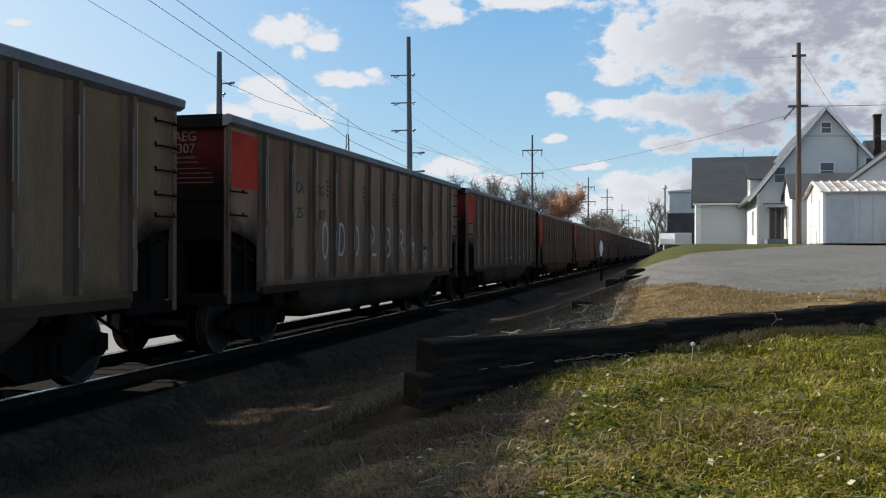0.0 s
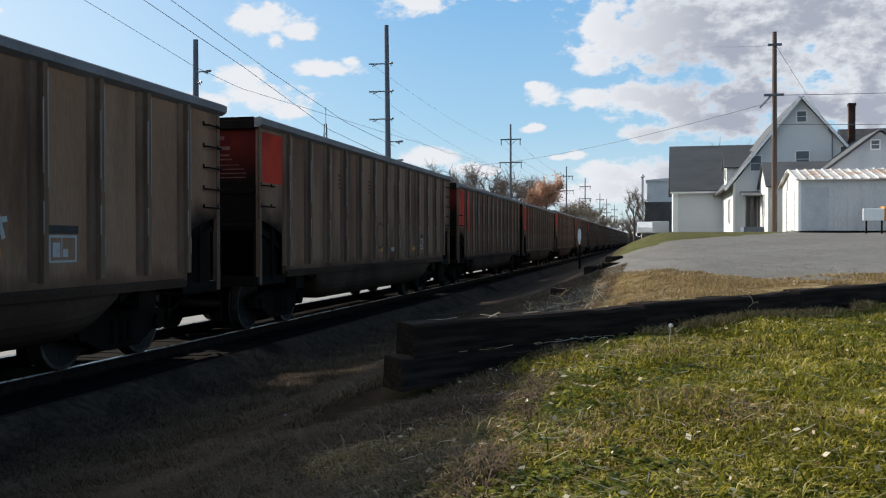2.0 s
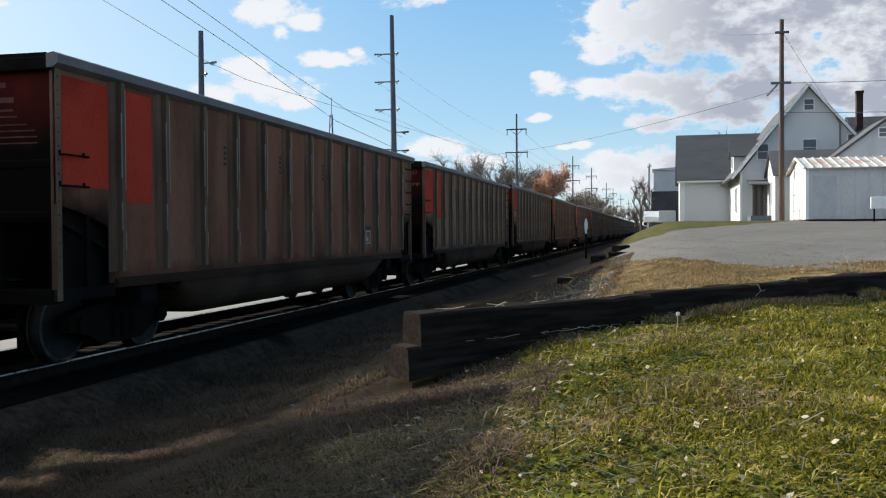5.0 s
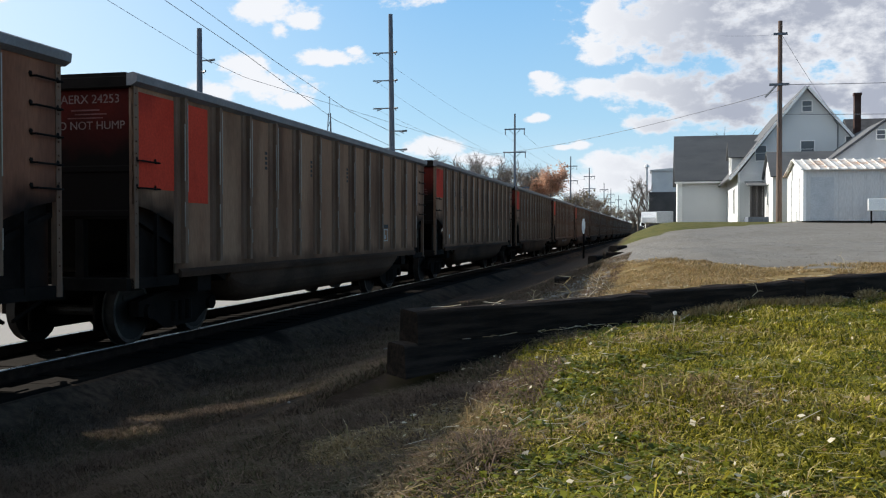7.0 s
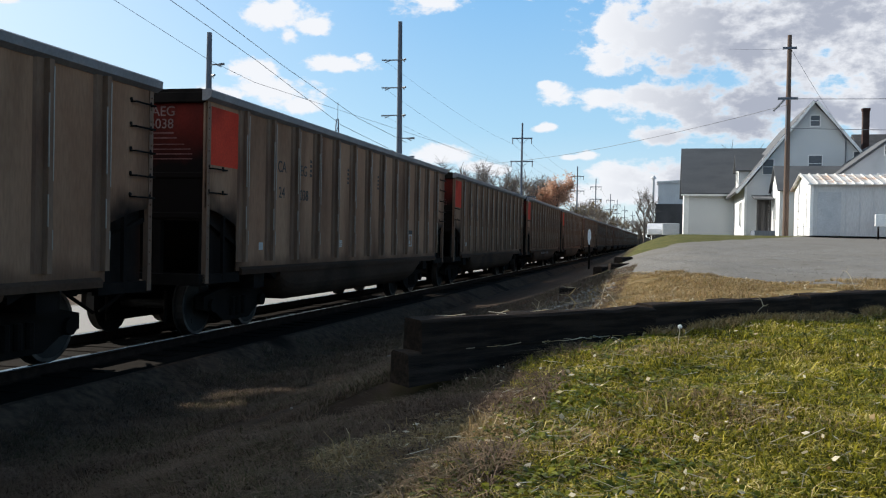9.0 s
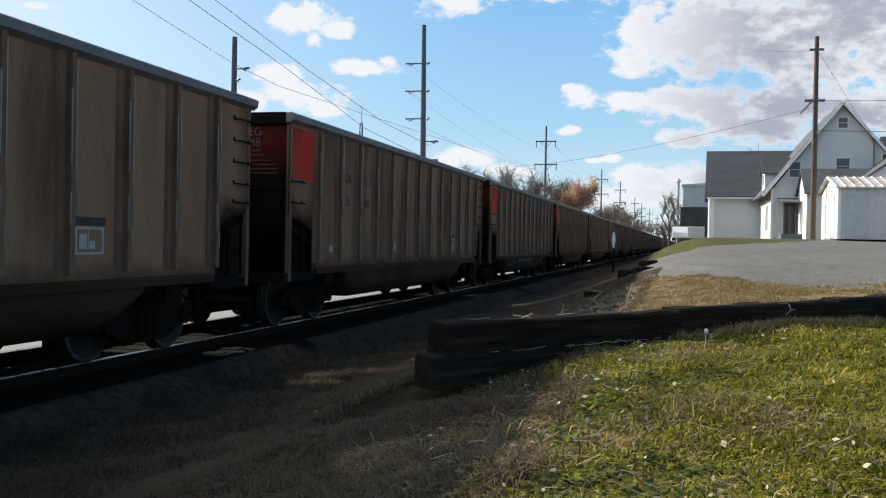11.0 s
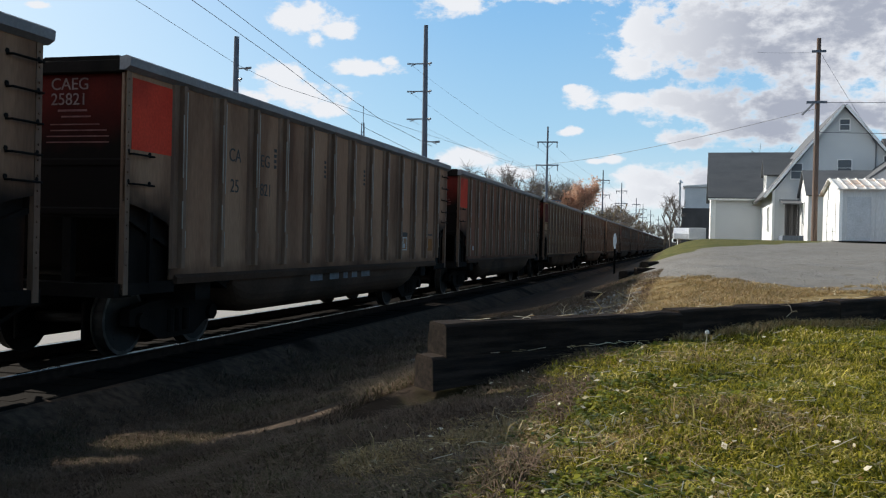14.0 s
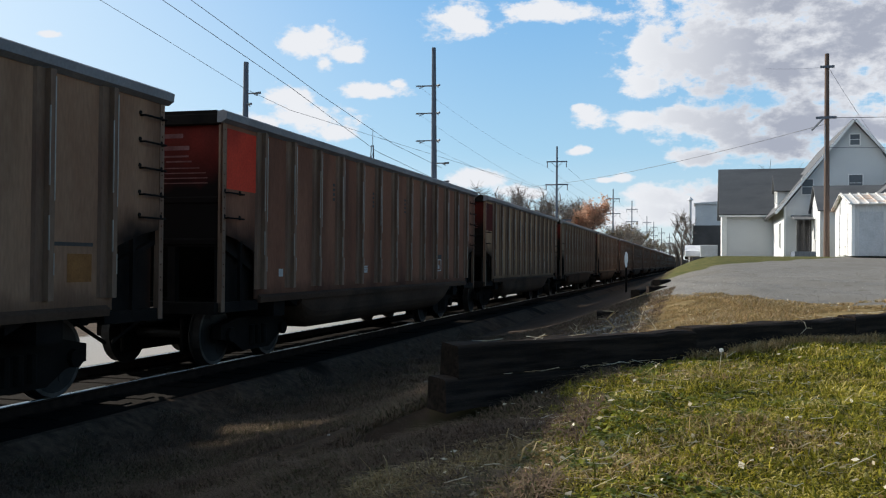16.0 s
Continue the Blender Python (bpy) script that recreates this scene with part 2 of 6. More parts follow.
def soot_and_dark_edge(m):
    """Coal soot that has settled on the sheet round the open corners, with a ragged limit, and a darker bottom edge."""
    N, L = m.node_tree.nodes, m.node_tree.links
    p = N["Principled BSDF"]
    old = p.inputs["Base Color"].links[0].from_socket
    tc = N.new("ShaderNodeTexCoord")
    sp = N.new("ShaderNodeSeparateXYZ")
    L.new(tc.outputs["Object"], sp.inputs[0])
    nz = N.new("ShaderNodeTexNoise")
    nz.inputs["Scale"].default_value = 2.2
    L.new(tc.outputs["Object"], nz.inputs["Vector"])

    def calc(op, a, b):
        n = N.new("ShaderNodeMath")
        n.operation = op
        for sock, v in zip(n.inputs, (a, b)):
            if isinstance(v, bpy.types.NodeSocket):
                L.new(v, sock)
            else:
                sock.default_value = v
        return n.outputs[0]

    def ramp(v, lo, hi):
        n = N.new("ShaderNodeMapRange")
        n.interpolation_type = "SMOOTHSTEP"
        n.inputs["From Min"].default_value, n.inputs["From Max"].default_value = lo, hi
        L.new(v, n.inputs["Value"])
        return n.outputs[0]

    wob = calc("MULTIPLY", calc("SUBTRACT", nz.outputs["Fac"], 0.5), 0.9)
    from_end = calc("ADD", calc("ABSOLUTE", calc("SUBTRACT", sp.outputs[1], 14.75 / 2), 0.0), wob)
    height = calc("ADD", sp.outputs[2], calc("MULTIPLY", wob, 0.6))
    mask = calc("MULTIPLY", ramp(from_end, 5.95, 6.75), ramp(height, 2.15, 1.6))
    # the sheet also turns darker towards its bottom edge
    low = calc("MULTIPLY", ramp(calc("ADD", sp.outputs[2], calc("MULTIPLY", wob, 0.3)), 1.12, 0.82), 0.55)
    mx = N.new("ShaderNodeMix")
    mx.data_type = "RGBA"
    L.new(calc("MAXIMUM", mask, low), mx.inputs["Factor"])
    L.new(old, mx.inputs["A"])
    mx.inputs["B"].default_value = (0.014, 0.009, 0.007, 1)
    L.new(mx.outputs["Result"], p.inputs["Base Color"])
    return m


soot_and_dark_edge(M_SIDE)


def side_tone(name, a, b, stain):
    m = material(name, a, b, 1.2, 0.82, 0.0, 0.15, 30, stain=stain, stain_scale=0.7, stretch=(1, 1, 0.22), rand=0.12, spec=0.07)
    return soot_and_dark_edge(m)


M_SIDEGREY = side_tone("olive_grey_car_steel", (0.188, 0.119, 0.0728), (0.263, 0.182, 0.118), (0.1, 0.058, 0.036))
M_SIDERED = side_tone("rust_brown_car_steel", (0.223, 0.0892, 0.0513), (0.303, 0.135, 0.0809), (0.09, 0.036, 0.024))
M_SIDETAN = side_tone("tan_dust_car_steel", (0.254, 0.14, 0.0726), (0.351, 0.206, 0.116), (0.14, 0.07, 0.04))
M_RIB = material("weathered_car_rib", (0.13, 0.064, 0.038), (0.24, 0.145, 0.092), 2.0, 0.7, 0.0, 0.15, 30,
                 stain=(0.08, 0.045, 0.03), stretch=(1, 1, 0.3), rand=0.12)
M_CHORD = material("aluminium_chord", (0.16, 0.15, 0.155), (0.24, 0.225, 0.23), 2.0, 0.6, 0.3, 0.1, 25)
# pale colour for the painted highlights on the ribs
M_RIBGLINT = material("rib_edge_glint", (0.251, 0.209, 0.176), (0.377, 0.335, 0.293), 3, 0.4, 0.3, 0, 30, stretch=(1, 1, 0.4))
M_RED = material("red_end_paint", (0.56, 0.045, 0.022), (0.64, 0.065, 0.034), 1.5, 0.8, 0, 0.1, 30, stain=(0.36, 0.035, 0.02), spec=0.08)
M_REDDARK = material("dark_red_paint", (0.1, 0.011, 0.008), (0.15, 0.019, 0.013), 1.2, 0.75, 0, 0.1, 30, stain=(0.08, 0.014, 0.01), rand=0.3, spec=0.05)
def darkened_end():
    """Red end paint that turns near-black towards the bottom, with a ragged upper limit."""
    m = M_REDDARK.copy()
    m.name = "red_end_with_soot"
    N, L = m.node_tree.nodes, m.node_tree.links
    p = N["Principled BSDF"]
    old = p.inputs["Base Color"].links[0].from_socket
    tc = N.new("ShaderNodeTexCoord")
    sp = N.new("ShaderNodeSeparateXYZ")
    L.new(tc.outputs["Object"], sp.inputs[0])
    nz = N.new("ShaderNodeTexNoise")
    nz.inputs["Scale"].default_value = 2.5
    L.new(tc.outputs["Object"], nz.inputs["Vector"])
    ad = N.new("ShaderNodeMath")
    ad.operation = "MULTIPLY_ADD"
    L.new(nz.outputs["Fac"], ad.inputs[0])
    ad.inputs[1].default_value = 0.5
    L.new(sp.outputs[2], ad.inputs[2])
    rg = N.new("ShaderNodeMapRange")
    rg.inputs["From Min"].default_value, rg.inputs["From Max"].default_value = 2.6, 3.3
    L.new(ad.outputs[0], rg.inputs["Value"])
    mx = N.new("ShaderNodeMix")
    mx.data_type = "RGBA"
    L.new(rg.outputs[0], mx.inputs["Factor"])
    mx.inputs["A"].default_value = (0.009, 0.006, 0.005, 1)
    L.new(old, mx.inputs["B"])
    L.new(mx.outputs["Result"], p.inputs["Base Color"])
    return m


M_NEARBLACK = material("near_black_steel", (0.007, 0.0055, 0.0045), (0.016, 0.012, 0.01), 3.0, 0.9, 0.0, 0.2, 30, spec=0.06)
M_END = darkened_end()
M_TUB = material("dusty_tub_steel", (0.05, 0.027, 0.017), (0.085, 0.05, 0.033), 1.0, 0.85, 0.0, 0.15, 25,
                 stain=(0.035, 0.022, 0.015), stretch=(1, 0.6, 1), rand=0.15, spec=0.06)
M_WHEEL = material("worn_wheel_steel", (0.02, 0.017, 0.015), (0.04, 0.033, 0.028), 6, 0.6, 0.2, 0.15, 40)
M_TREAD = material("bright_wheel_rim", (0.06, 0.055, 0.05), (0.16, 0.15, 0.14), 6, 0.4, 0.8, 0.05, 40)
M_WHITE = material("white_stencil_paint", (0.15, 0.09, 0.08), (0.24, 0.17, 0.15), 5, 0.8, 0, 0, 40)
M_DIMWHITE = material("faded_stencil_paint", (0.12, 0.04, 0.034), (0.2, 0.09, 0.08), 5, 0.8, 0, 0, 40)
M_DARKLET = material("dark_stencil_paint", (0.045, 0.04, 0.036), (0.07, 0.06, 0.055), 5, 0.8, 0, 0, 40)
M_GRAF = material("pale_spray_paint", (0.42, 0.4, 0.37), (0.55, 0.53, 0.5), 4, 0.8, 0, 0, 40)
M_GRAFDARK = material("black_spray_paint", (0.05, 0.045, 0.04), (0.09, 0.08, 0.07), 4, 0.8, 0, 0, 40)
M_FADED = material("faded_spray_paint", (0.1, 0.1, 0.105), (0.17, 0.17, 0.18), 7, 0.85, 0, 0, 40)
M_RUSTPATCH = material("dull_orange_paint", (0.2, 0.085, 0.03), (0.3, 0.13, 0.045), 4, 0.9, 0, 0.1, 40, spec=0.05)
M_ORANGE = material("orange_spray_paint", (0.5, 0.2, 0.05), (0.6, 0.28, 0.08), 4, 0.8, 0, 0, 40)
M_RAIL = material("rusty_rail_web", (0.022, 0.013, 0.01), (0.04, 0.024, 0.017), 8, 0.95, 0.0, 0.2, 60, spec=0.02)
M_RAILTOP = material("polished_rail_head", (0.1, 0.09, 0.085), (0.3, 0.28, 0.27), 5, 0.3, 1.0, 0.05, 60)
M_TIE = material("creosoted_timber", (0.0125, 0.01, 0.00875), (0.0325, 0.0238, 0.0187), 5, 0.85, 0, 0.6, 40,
                 stain=(0.04, 0.03, 0.024), stain_scale=2.5, stretch=(0.4, 6, 6), rand=0.2, spec=0.05)
# near-black colour that paints the shade under the train
M_TRACKSHADE = material("shade_black_sleeper", (0.006, 0.005, 0.004), (0.013, 0.01, 0.008), 5, 0.95, 0, 0.4, 40, spec=0.03)
# ballast darkened for the shade under and beside the train
M_BALLAST = material("shade_dark_ballast", (0.0455, 0.0286, 0.0195), (0.117, 0.0754, 0.0494), 9, 0.95, 0, 1.0, 40, stain=(0.02, 0.013, 0.009), spec=0.03)
M_CLAP = material("white_clapboard", (0.6, 0.61, 0.62), (0.66, 0.665, 0.67), 0.25, 0.6, 0, 0.02, 30, stain=(0.57, 0.58, 0.595), stain_scale=0.3)
M_TRIM = material("white_trim_paint", (0.78, 0.78, 0.78), (0.84, 0.84, 0.83), 2, 0.55, 0, 0.1, 20)
M_SHINGLE = material("grey_asphalt_shingle", (0.095, 0.1, 0.11), (0.115, 0.12, 0.13), 0.6, 0.9, 0, 0.2, 25, stain=(0.085, 0.09, 0.1), stretch=(0.5, 1, 2))
M_SHINGLE2 = material("dark_asphalt_shingle", (0.045, 0.045, 0.05), (0.075, 0.075, 0.08), 3, 0.9, 0, 0.5, 25)
M_GREYWALL = material("grey_weathered_siding", (0.42, 0.44, 0.47), (0.52, 0.54, 0.57), 1.2, 0.75, 0, 0.2, 20)
M_SHED = material("white_shed_paint", (0.5, 0.51, 0.53), (0.58, 0.585, 0.59), 0.5, 0.6, 0, 0.04, 20, stain=(0.44, 0.46, 0.49), stretch=(1, 1, 0.2))
M_SHEDDOOR = material("pale_grey_door_paint", (0.42, 0.44, 0.47), (0.5, 0.52, 0.55), 2, 0.6, 0, 0.1, 20)
M_TINROOF = material("galvanised_roof_sheet", (0.62, 0.6, 0.57), (0.74, 0.72, 0.7), 2.5, 0.5, 0.2, 0.2, 20, stain=(0.4, 0.22, 0.12), stain_scale=0.7)
M_GLASS = material("dark_window_glass", (0.1, 0.11, 0.125), (0.15, 0.16, 0.18), 1, 0.1, 0, 0, 10)
M_BRICK = material("dark_chimney_brick", (0.03, 0.015, 0.013), (0.05, 0.025, 0.021), 6, 0.9, 0, 0.5, 30, stain=(0.07, 0.05, 0.045))
M_POLE = material("brown_pole_wood", (0.08, 0.055, 0.046), (0.14, 0.1, 0.083), 3, 0.85, 0, 0.4, 30, stretch=(4, 4, 0.3))
M_POLEGREY = material("grey_pole_wood", (0.085, 0.102, 0.135), (0.125, 0.145, 0.18), 3, 0.8, 0, 0.3, 30, stretch=(4, 4, 0.3))
M_WIRE = material("weathered_cable", (0.12, 0.13, 0.15), (0.18, 0.19, 0.21), 3, 0.6, 0.3, 0, 30)
M_INSUL = material("grey_insulator", (0.16, 0.17, 0.19), (0.24, 0.25, 0.27), 3, 0.4, 0, 0, 30)
M_BARK = material("grey_bark", (0.09, 0.075, 0.062), (0.15, 0.125, 0.105), 6, 0.9, 0, 0.6, 30)
M_CONC = material("pale_elevator_concrete", (0.5, 0.52, 0.55), (0.6, 0.62, 0.64), 0.5, 0.8, 0, 0.2, 8)
M_DARKSID = material("dark_elevator_siding", (0.06, 0.058, 0.06), (0.1, 0.095, 0.095), 0.5, 0.8, 0, 0.2, 8)
M_CARWHITE = material("white_car_paint", (0.75, 0.76, 0.78), (0.8, 0.8, 0.82), 1, 0.25, 0, 0, 10)
M_RUBBER = material("black_rubber", (0.02, 0.02, 0.02), (0.035, 0.035, 0.035), 5, 0.8, 0, 0.1, 30)
M_GRASS = foliage("lawn_blade", [(0.02, 0.024, 0.003), (0.075, 0.08, 0.008), (0.19, 0.18, 0.016), (0.4, 0.34, 0.035), (0.85, 0.7, 0.36)], 0.34, 0.5, 0.12, 0.3, 2.6)
M_STRAW = foliage("dead_blade", [(0.13, 0.082, 0.04), (0.28, 0.19, 0.095), (0.46, 0.33, 0.17), (0.15, 0.12, 0.035), (0.85, 0.7, 0.48)], 0.3, 0.5, 0.1, 0.3, 3.5)
# bank blades darkened so that the train's shade looks deeper
M_BANK = foliage("shade_dark_bank_blade", [(0.055, 0.038, 0.028), (0.13, 0.09, 0.066), (0.2, 0.143, 0.106), (0.065, 0.064, 0.03), (0.3, 0.225, 0.162)], 0.25, 0.85, 0.03, 0.5, 0.9)
M_CLOVER = foliage("clover_leaf", [(0.03, 0.045, 0.004), (0.1, 0.12, 0.01), (0.3, 0.29, 0.03)], 0.35, 0.45, 0.2, 0.3, 3.0)
M_DEADLEAF = foliage("fallen_leaf", [(0.32, 0.2, 0.08), (0.5, 0.42, 0.28), (0.65, 0.6, 0.48), (0.4, 0.28, 0.06)], 0.25)
M_AUTUMN = foliage("orange_leaf", [(0.5, 0.29, 0.19), (0.62, 0.38, 0.26), (0.56, 0.38, 0.28), (0.46, 0.28, 0.2)], 0.5)
M_OLIVE = foliage("late_autumn_leaf", [(0.1, 0.085, 0.045), (0.16, 0.12, 0.065), (0.2, 0.15, 0.08), (0.09, 0.095, 0.04)], 0.3)
M_TWIG = foliage("bare_twig", [(0.14, 0.12, 0.11), (0.22, 0.19, 0.17), (0.18, 0.145, 0.125)], 0.0, 0.9)


# ---- building helpers ----
def box(bm, x0, y0, z0, x1, y1, z1, m=None):
    vs = [Vector((x, y, z)) for z in (z0, z1) for y in (y0, y1) for x in (x0, x1)]
    if m is not None:
        vs = [m @ v for v in vs]
    v = [bm.verts.new(p) for p in vs]
    for f in ((0, 2, 3, 1), (4, 5, 7, 6), (0, 1, 5, 4), (2, 6, 7, 3), (0, 4, 6, 2), (1, 3, 7, 5)):
        bm.faces.new([v[i] for i in f])
    return v


def prism(bm, outline, axis, a, b):
    """A solid from a 2D outline, pushed along the axis from a to b. x: outline is (y, z); y: (x, z); z: (x, y)."""
    def at(p, d):
        return {"x": (d, p[0], p[1]), "y": (p[0], d, p[1]), "z": (p[0], p[1], d)}[axis]
    lo, hi = [bm.verts.new(at(p, a)) for p in outline], [bm.verts.new(at(p, b)) for p in outline]
    n = len(outline)
    bm.faces.new(lo)
    bm.faces.new(hi[::-1])
    for i in range(n):
        bm.faces.new((lo[i], hi[i], hi[(i + 1) % n], lo[(i + 1) % n]))


def rod(bm, p, q, r0, r1=None, n=8):
    p, q = Vector(p), Vector(q)
    r1 = r0 if r1 is None else r1
    turn = (q - p).to_track_quat("Z", "Y").to_matrix()
    ring = []
    for c, r in ((p, r0), (q, r1)):
        ring.append([bm.verts.new(c + turn @ Vector((r * math.cos(2 * math.pi * i / n), r * math.sin(2 * math.pi * i / n), 0))) for i in range(n)])
    for i in range(n):
        bm.faces.new((ring[0][i], ring[0][(i + 1) % n], ring[1][(i + 1) % n], ring[1][i]))
    bm.faces.new(ring[0][::-1])
    bm.faces.new(ring[1])


def mesh_of(name, bm, mat, bevel=0.0, smooth=False):
    if bevel:
        bmesh.ops.bevel(bm, geom=list(bm.edges), offset=bevel, segments=1, affect="EDGES")
    bmesh.ops.recalc_face_normals(bm, faces=bm.faces)
    me = bpy.data.meshes.new(name)
    bm.to_mesh(me)
    bm.free()
    me.materials.append(mat)
    if smooth:
        me.polygons.foreach_set("use_smooth", [True] * len(me.polygons))
    return me


def part(name, bm, mat, parent=None, label="", bevel=0.0, smooth=False):
    ob = new(name, mesh_of(name, bm, mat, bevel, smooth))
    ob.parent = parent
    return tagged(ob, label)


def again(name, me, parent, m):
    """Another piece on the same mesh."""
    ob = new(name, me)
    ob.parent = parent
    ob.matrix_basis = m
    return ob


def thing(name, label, category, group="", m=None, kind=""):
    ob = new(name)
    ob.empty_display_size = 0.2
    if m is not None:
        ob.matrix_basis = m
    return tagged(ob, label, category, group, kind)


def soup(name, verts, faces, mat, label, category, kind="stuff"):
    """A mesh from computed arrays of corners; faces all have as many corners as the array is wide."""
    me = bpy.data.meshes.new(name)
    verts, faces = np.asarray(verts, np.float32), np.asarray(faces, np.int32)
    k = faces.shape[1]
    me.vertices.add(len(verts))
    me.vertices.foreach_set("co", verts.ravel())
    me.loops.add(faces.size)
    me.loops.foreach_set("vertex_index", faces.ravel())
    me.polygons.add(len(faces))
    me.polygons.foreach_set("loop_start", np.arange(len(faces), dtype=np.int32) * k)
    me.update(calc_edges=True)
    me.validate()
    me.materials.append(mat)
    return tagged(new(name, me), label, category, kind=kind)


def lettering(name, text, size, mat, parent, m, label=""):
    cu = bpy.data.curves.new(name, "FONT")
    cu.body, cu.size, cu.extrude, cu.align_x = text, size, 0.002, "LEFT"
    tmp = new("tmp", cu)
    bpy.context.view_layer.update()
    me = bpy.data.meshes.new_from_object(tmp.evaluated_get(bpy.context.evaluated_depsgraph_get()))
    bpy.data.objects.remove(tmp)
    bpy.data.curves.remove(cu)
    me.materials.clear()
    me.materials.append(mat)
    ob = new(name, me)
    ob.parent = parent
    ob.matrix_basis = m
    return tagged(ob, label)


def smooth01(a, b, v):
    t = np.clip((np.asarray(v, float) - a) / (np.asarray(b, float) - a), 0, 1)
    return t * t * (3 - 2 * t)


# ---- the ground ----
WALL = np.array((-1.79, 6.55))        # free end of the timber wall
WDIR = np.array((0.625, 0.780))
RAIL_Z, TRACK_X, TRACK_LIFT, LIFT = -0.2, -7.85, 0.1, 0.0079


def behind(x, y):
    """Metres behind the timber wall (negative: on the lawn's side)."""
    return -WDIR[1] * (x - WALL[0]) + WDIR[0] * (y - WALL[1])


def along(x, y):
    return WDIR[0] * (x - WALL[0]) + WDIR[1] * (y - WALL[1])


def ground_z(x, y):
    x, y = np.asarray(x, float), np.asarray(y, float)
    lawn = 0.57 + 0.0 * y
    back = 0.78 + np.clip(y - 14, 0, 36) * 0.0205
    s = smooth01(0.0, 0.16, behind(x, y)) * smooth01(-1.6, 0.0, along(x, y))
    far = smooth01(12, 16, y)
    top = lawn * (1 - np.maximum(s, far)) + back * np.maximum(s, far)
    b = smooth01(-5.4, 0.2 + 0.9 * smooth01(8.5, 12, y), x)
    z = -0.55 + b * (top + 0.55) + LIFT * np.clip(y, 0, 62) * smooth01(-8, 0, x)
    z = z + (np.sin(x * 2.1 + y * 1.3) * 0.02 + np.sin(x * 5.3 - y * 3.7) * 0.012 + np.sin(x * 0.9 - y * 0.6) * 0.02) * b * smooth01(60, 20, np.abs(y))
    return z


def steps(*runs):
    out = []
    for a, b, n in runs:
        out += list(np.linspace(a, b, n, endpoint=False))
    return np.array(out + [runs[-1][1]])


def build_ground():
    xs = steps((-1500, -200, 8), (-200, -30, 12), (-30, -8, 16), (-8, -5, 16), (-5, 5, 84), (5, 30, 40), (30, 200, 14), (200, 1500, 8))
    ys = steps((-400, -20, 12), (-20, 2, 16), (2, 16, 120), (16, 60, 90), (60, 300, 40), (300, 3000, 20))
    X, Y = np.meshgrid(xs, ys)
    Z = ground_z(X, Y)
    nx, ny = len(xs), len(ys)
    verts = np.stack([X.ravel(), Y.ravel(), Z.ravel()], 1)
    i = np.arange(nx * ny).reshape(ny, nx)
    faces = np.stack([i[:-1, :-1], i[:-1, 1:], i[1:, 1:], i[1:, :-1]], -1).reshape(-1, 4)
    # kinds of cover: gravel, straw, bare earth
    wob = 0.5 * np.sin(X * 1.7 + Y * 0.8) + 0.35 * np.sin(X * 3.9 - Y * 1.9)
    edge = 14.6 + np.clip(0.9 - X, 0, 9) * 3.4
    lot = smooth01(-0.5, 0.6, Y - edge + 0.6 * wob) * smooth01(-1.6, -0.6, X) * (1 - smooth01(0, 1.6, Y - 32.5 - 2.3 * np.clip(X, 0, 7) + 0.8 * wob))
    lot = np.maximum(lot, 0.85 * np.exp(-((X + 1.5) / 0.9) ** 2 - ((Y - 13.8) / 2.8) ** 2))
    verge = smooth01(24, 27, Y) * smooth01(-1.7, -0.7, X) * smooth01(75, 60, Y)
    straw = smooth01(-0.1, 0.3, behind(X, Y)) * smooth01(22, 17, Y) * smooth01(-3.2, -1.0, X) * (Y < 26)
    earth = 1 - smooth01(-2.6, -0.8, X + 0.3 * wob)
    road = smooth01(-10.3, -10.8, X) * smooth01(-15.2, -14.8, X)
    me_cols = np.stack([lot, straw, earth, road, verge], -1).reshape(-1, 5)
    m = bpy.data.materials.new("ground_cover")
    m.use_nodes = True
    N, L = m.node_tree.nodes, m.node_tree.links
    p = N["Principled BSDF"]
    pos = N.new("ShaderNodeNewGeometry").outputs["Position"]

    def nz(scale, detail=6):
        n = N.new("ShaderNodeTexNoise")
        n.inputs["Scale"].default_value, n.inputs["Detail"].default_value = scale, detail
        L.new(pos, n.inputs["Vector"])
        return n.outputs["Fac"]

    def mixc(f, a, b):
        n = N.new("ShaderNodeMix")
        n.data_type = "RGBA"
        if isinstance(f, bpy.types.NodeSocket):
            L.new(f, n.inputs["Factor"])
        else:
            n.inputs["Factor"].default_value = f
        for s, v in (("A", a), ("B", b)):
            if isinstance(v, bpy.types.NodeSocket):
                L.new(v, n.inputs[s])
            else:
                n.inputs[s].default_value = (*v, 1)
        return n.outputs["Result"]

    def span(v, lo, hi):
        n = N.new("ShaderNodeMapRange")
        n.inputs["From Min"].default_value, n.inputs["From Max"].default_value = lo, hi
        L.new(v, n.inputs["Value"])
        return n.outputs[0]

    def mask(name):
        """The painted cover, its edge broken up by noise."""
        a = N.new("ShaderNodeAttribute")
        a.attribute_name = name
        s = N.new("ShaderNodeMath")
        s.operation = "ADD"
        L.new(a.outputs["Fac"], s.inputs[0])
        o = N.new("ShaderNodeMath")
        o.operation = "MULTIPLY_ADD"
        L.new(edge_noise, o.inputs[0])
        o.inputs[1].default_value, o.inputs[2].default_value = 0.9, -0.45
        L.new(o.outputs[0], s.inputs[1])
        return span(s.outputs[0], 0.35, 0.65)

    big, mid, small, edge_noise = nz(0.35), nz(3.0), nz(45.0, 4), nz(5.0, 8)
    turf = mixc(span(mid, 0.35, 0.65), (0.025, 0.026, 0.009), (0.06, 0.048, 0.02))
    turf = mixc(span(big, 0.4, 0.65), turf, (0.075, 0.06, 0.026))
    gravel = mixc(span(small, 0.35, 0.65), (0.1, 0.096, 0.09), (0.24, 0.233, 0.222))
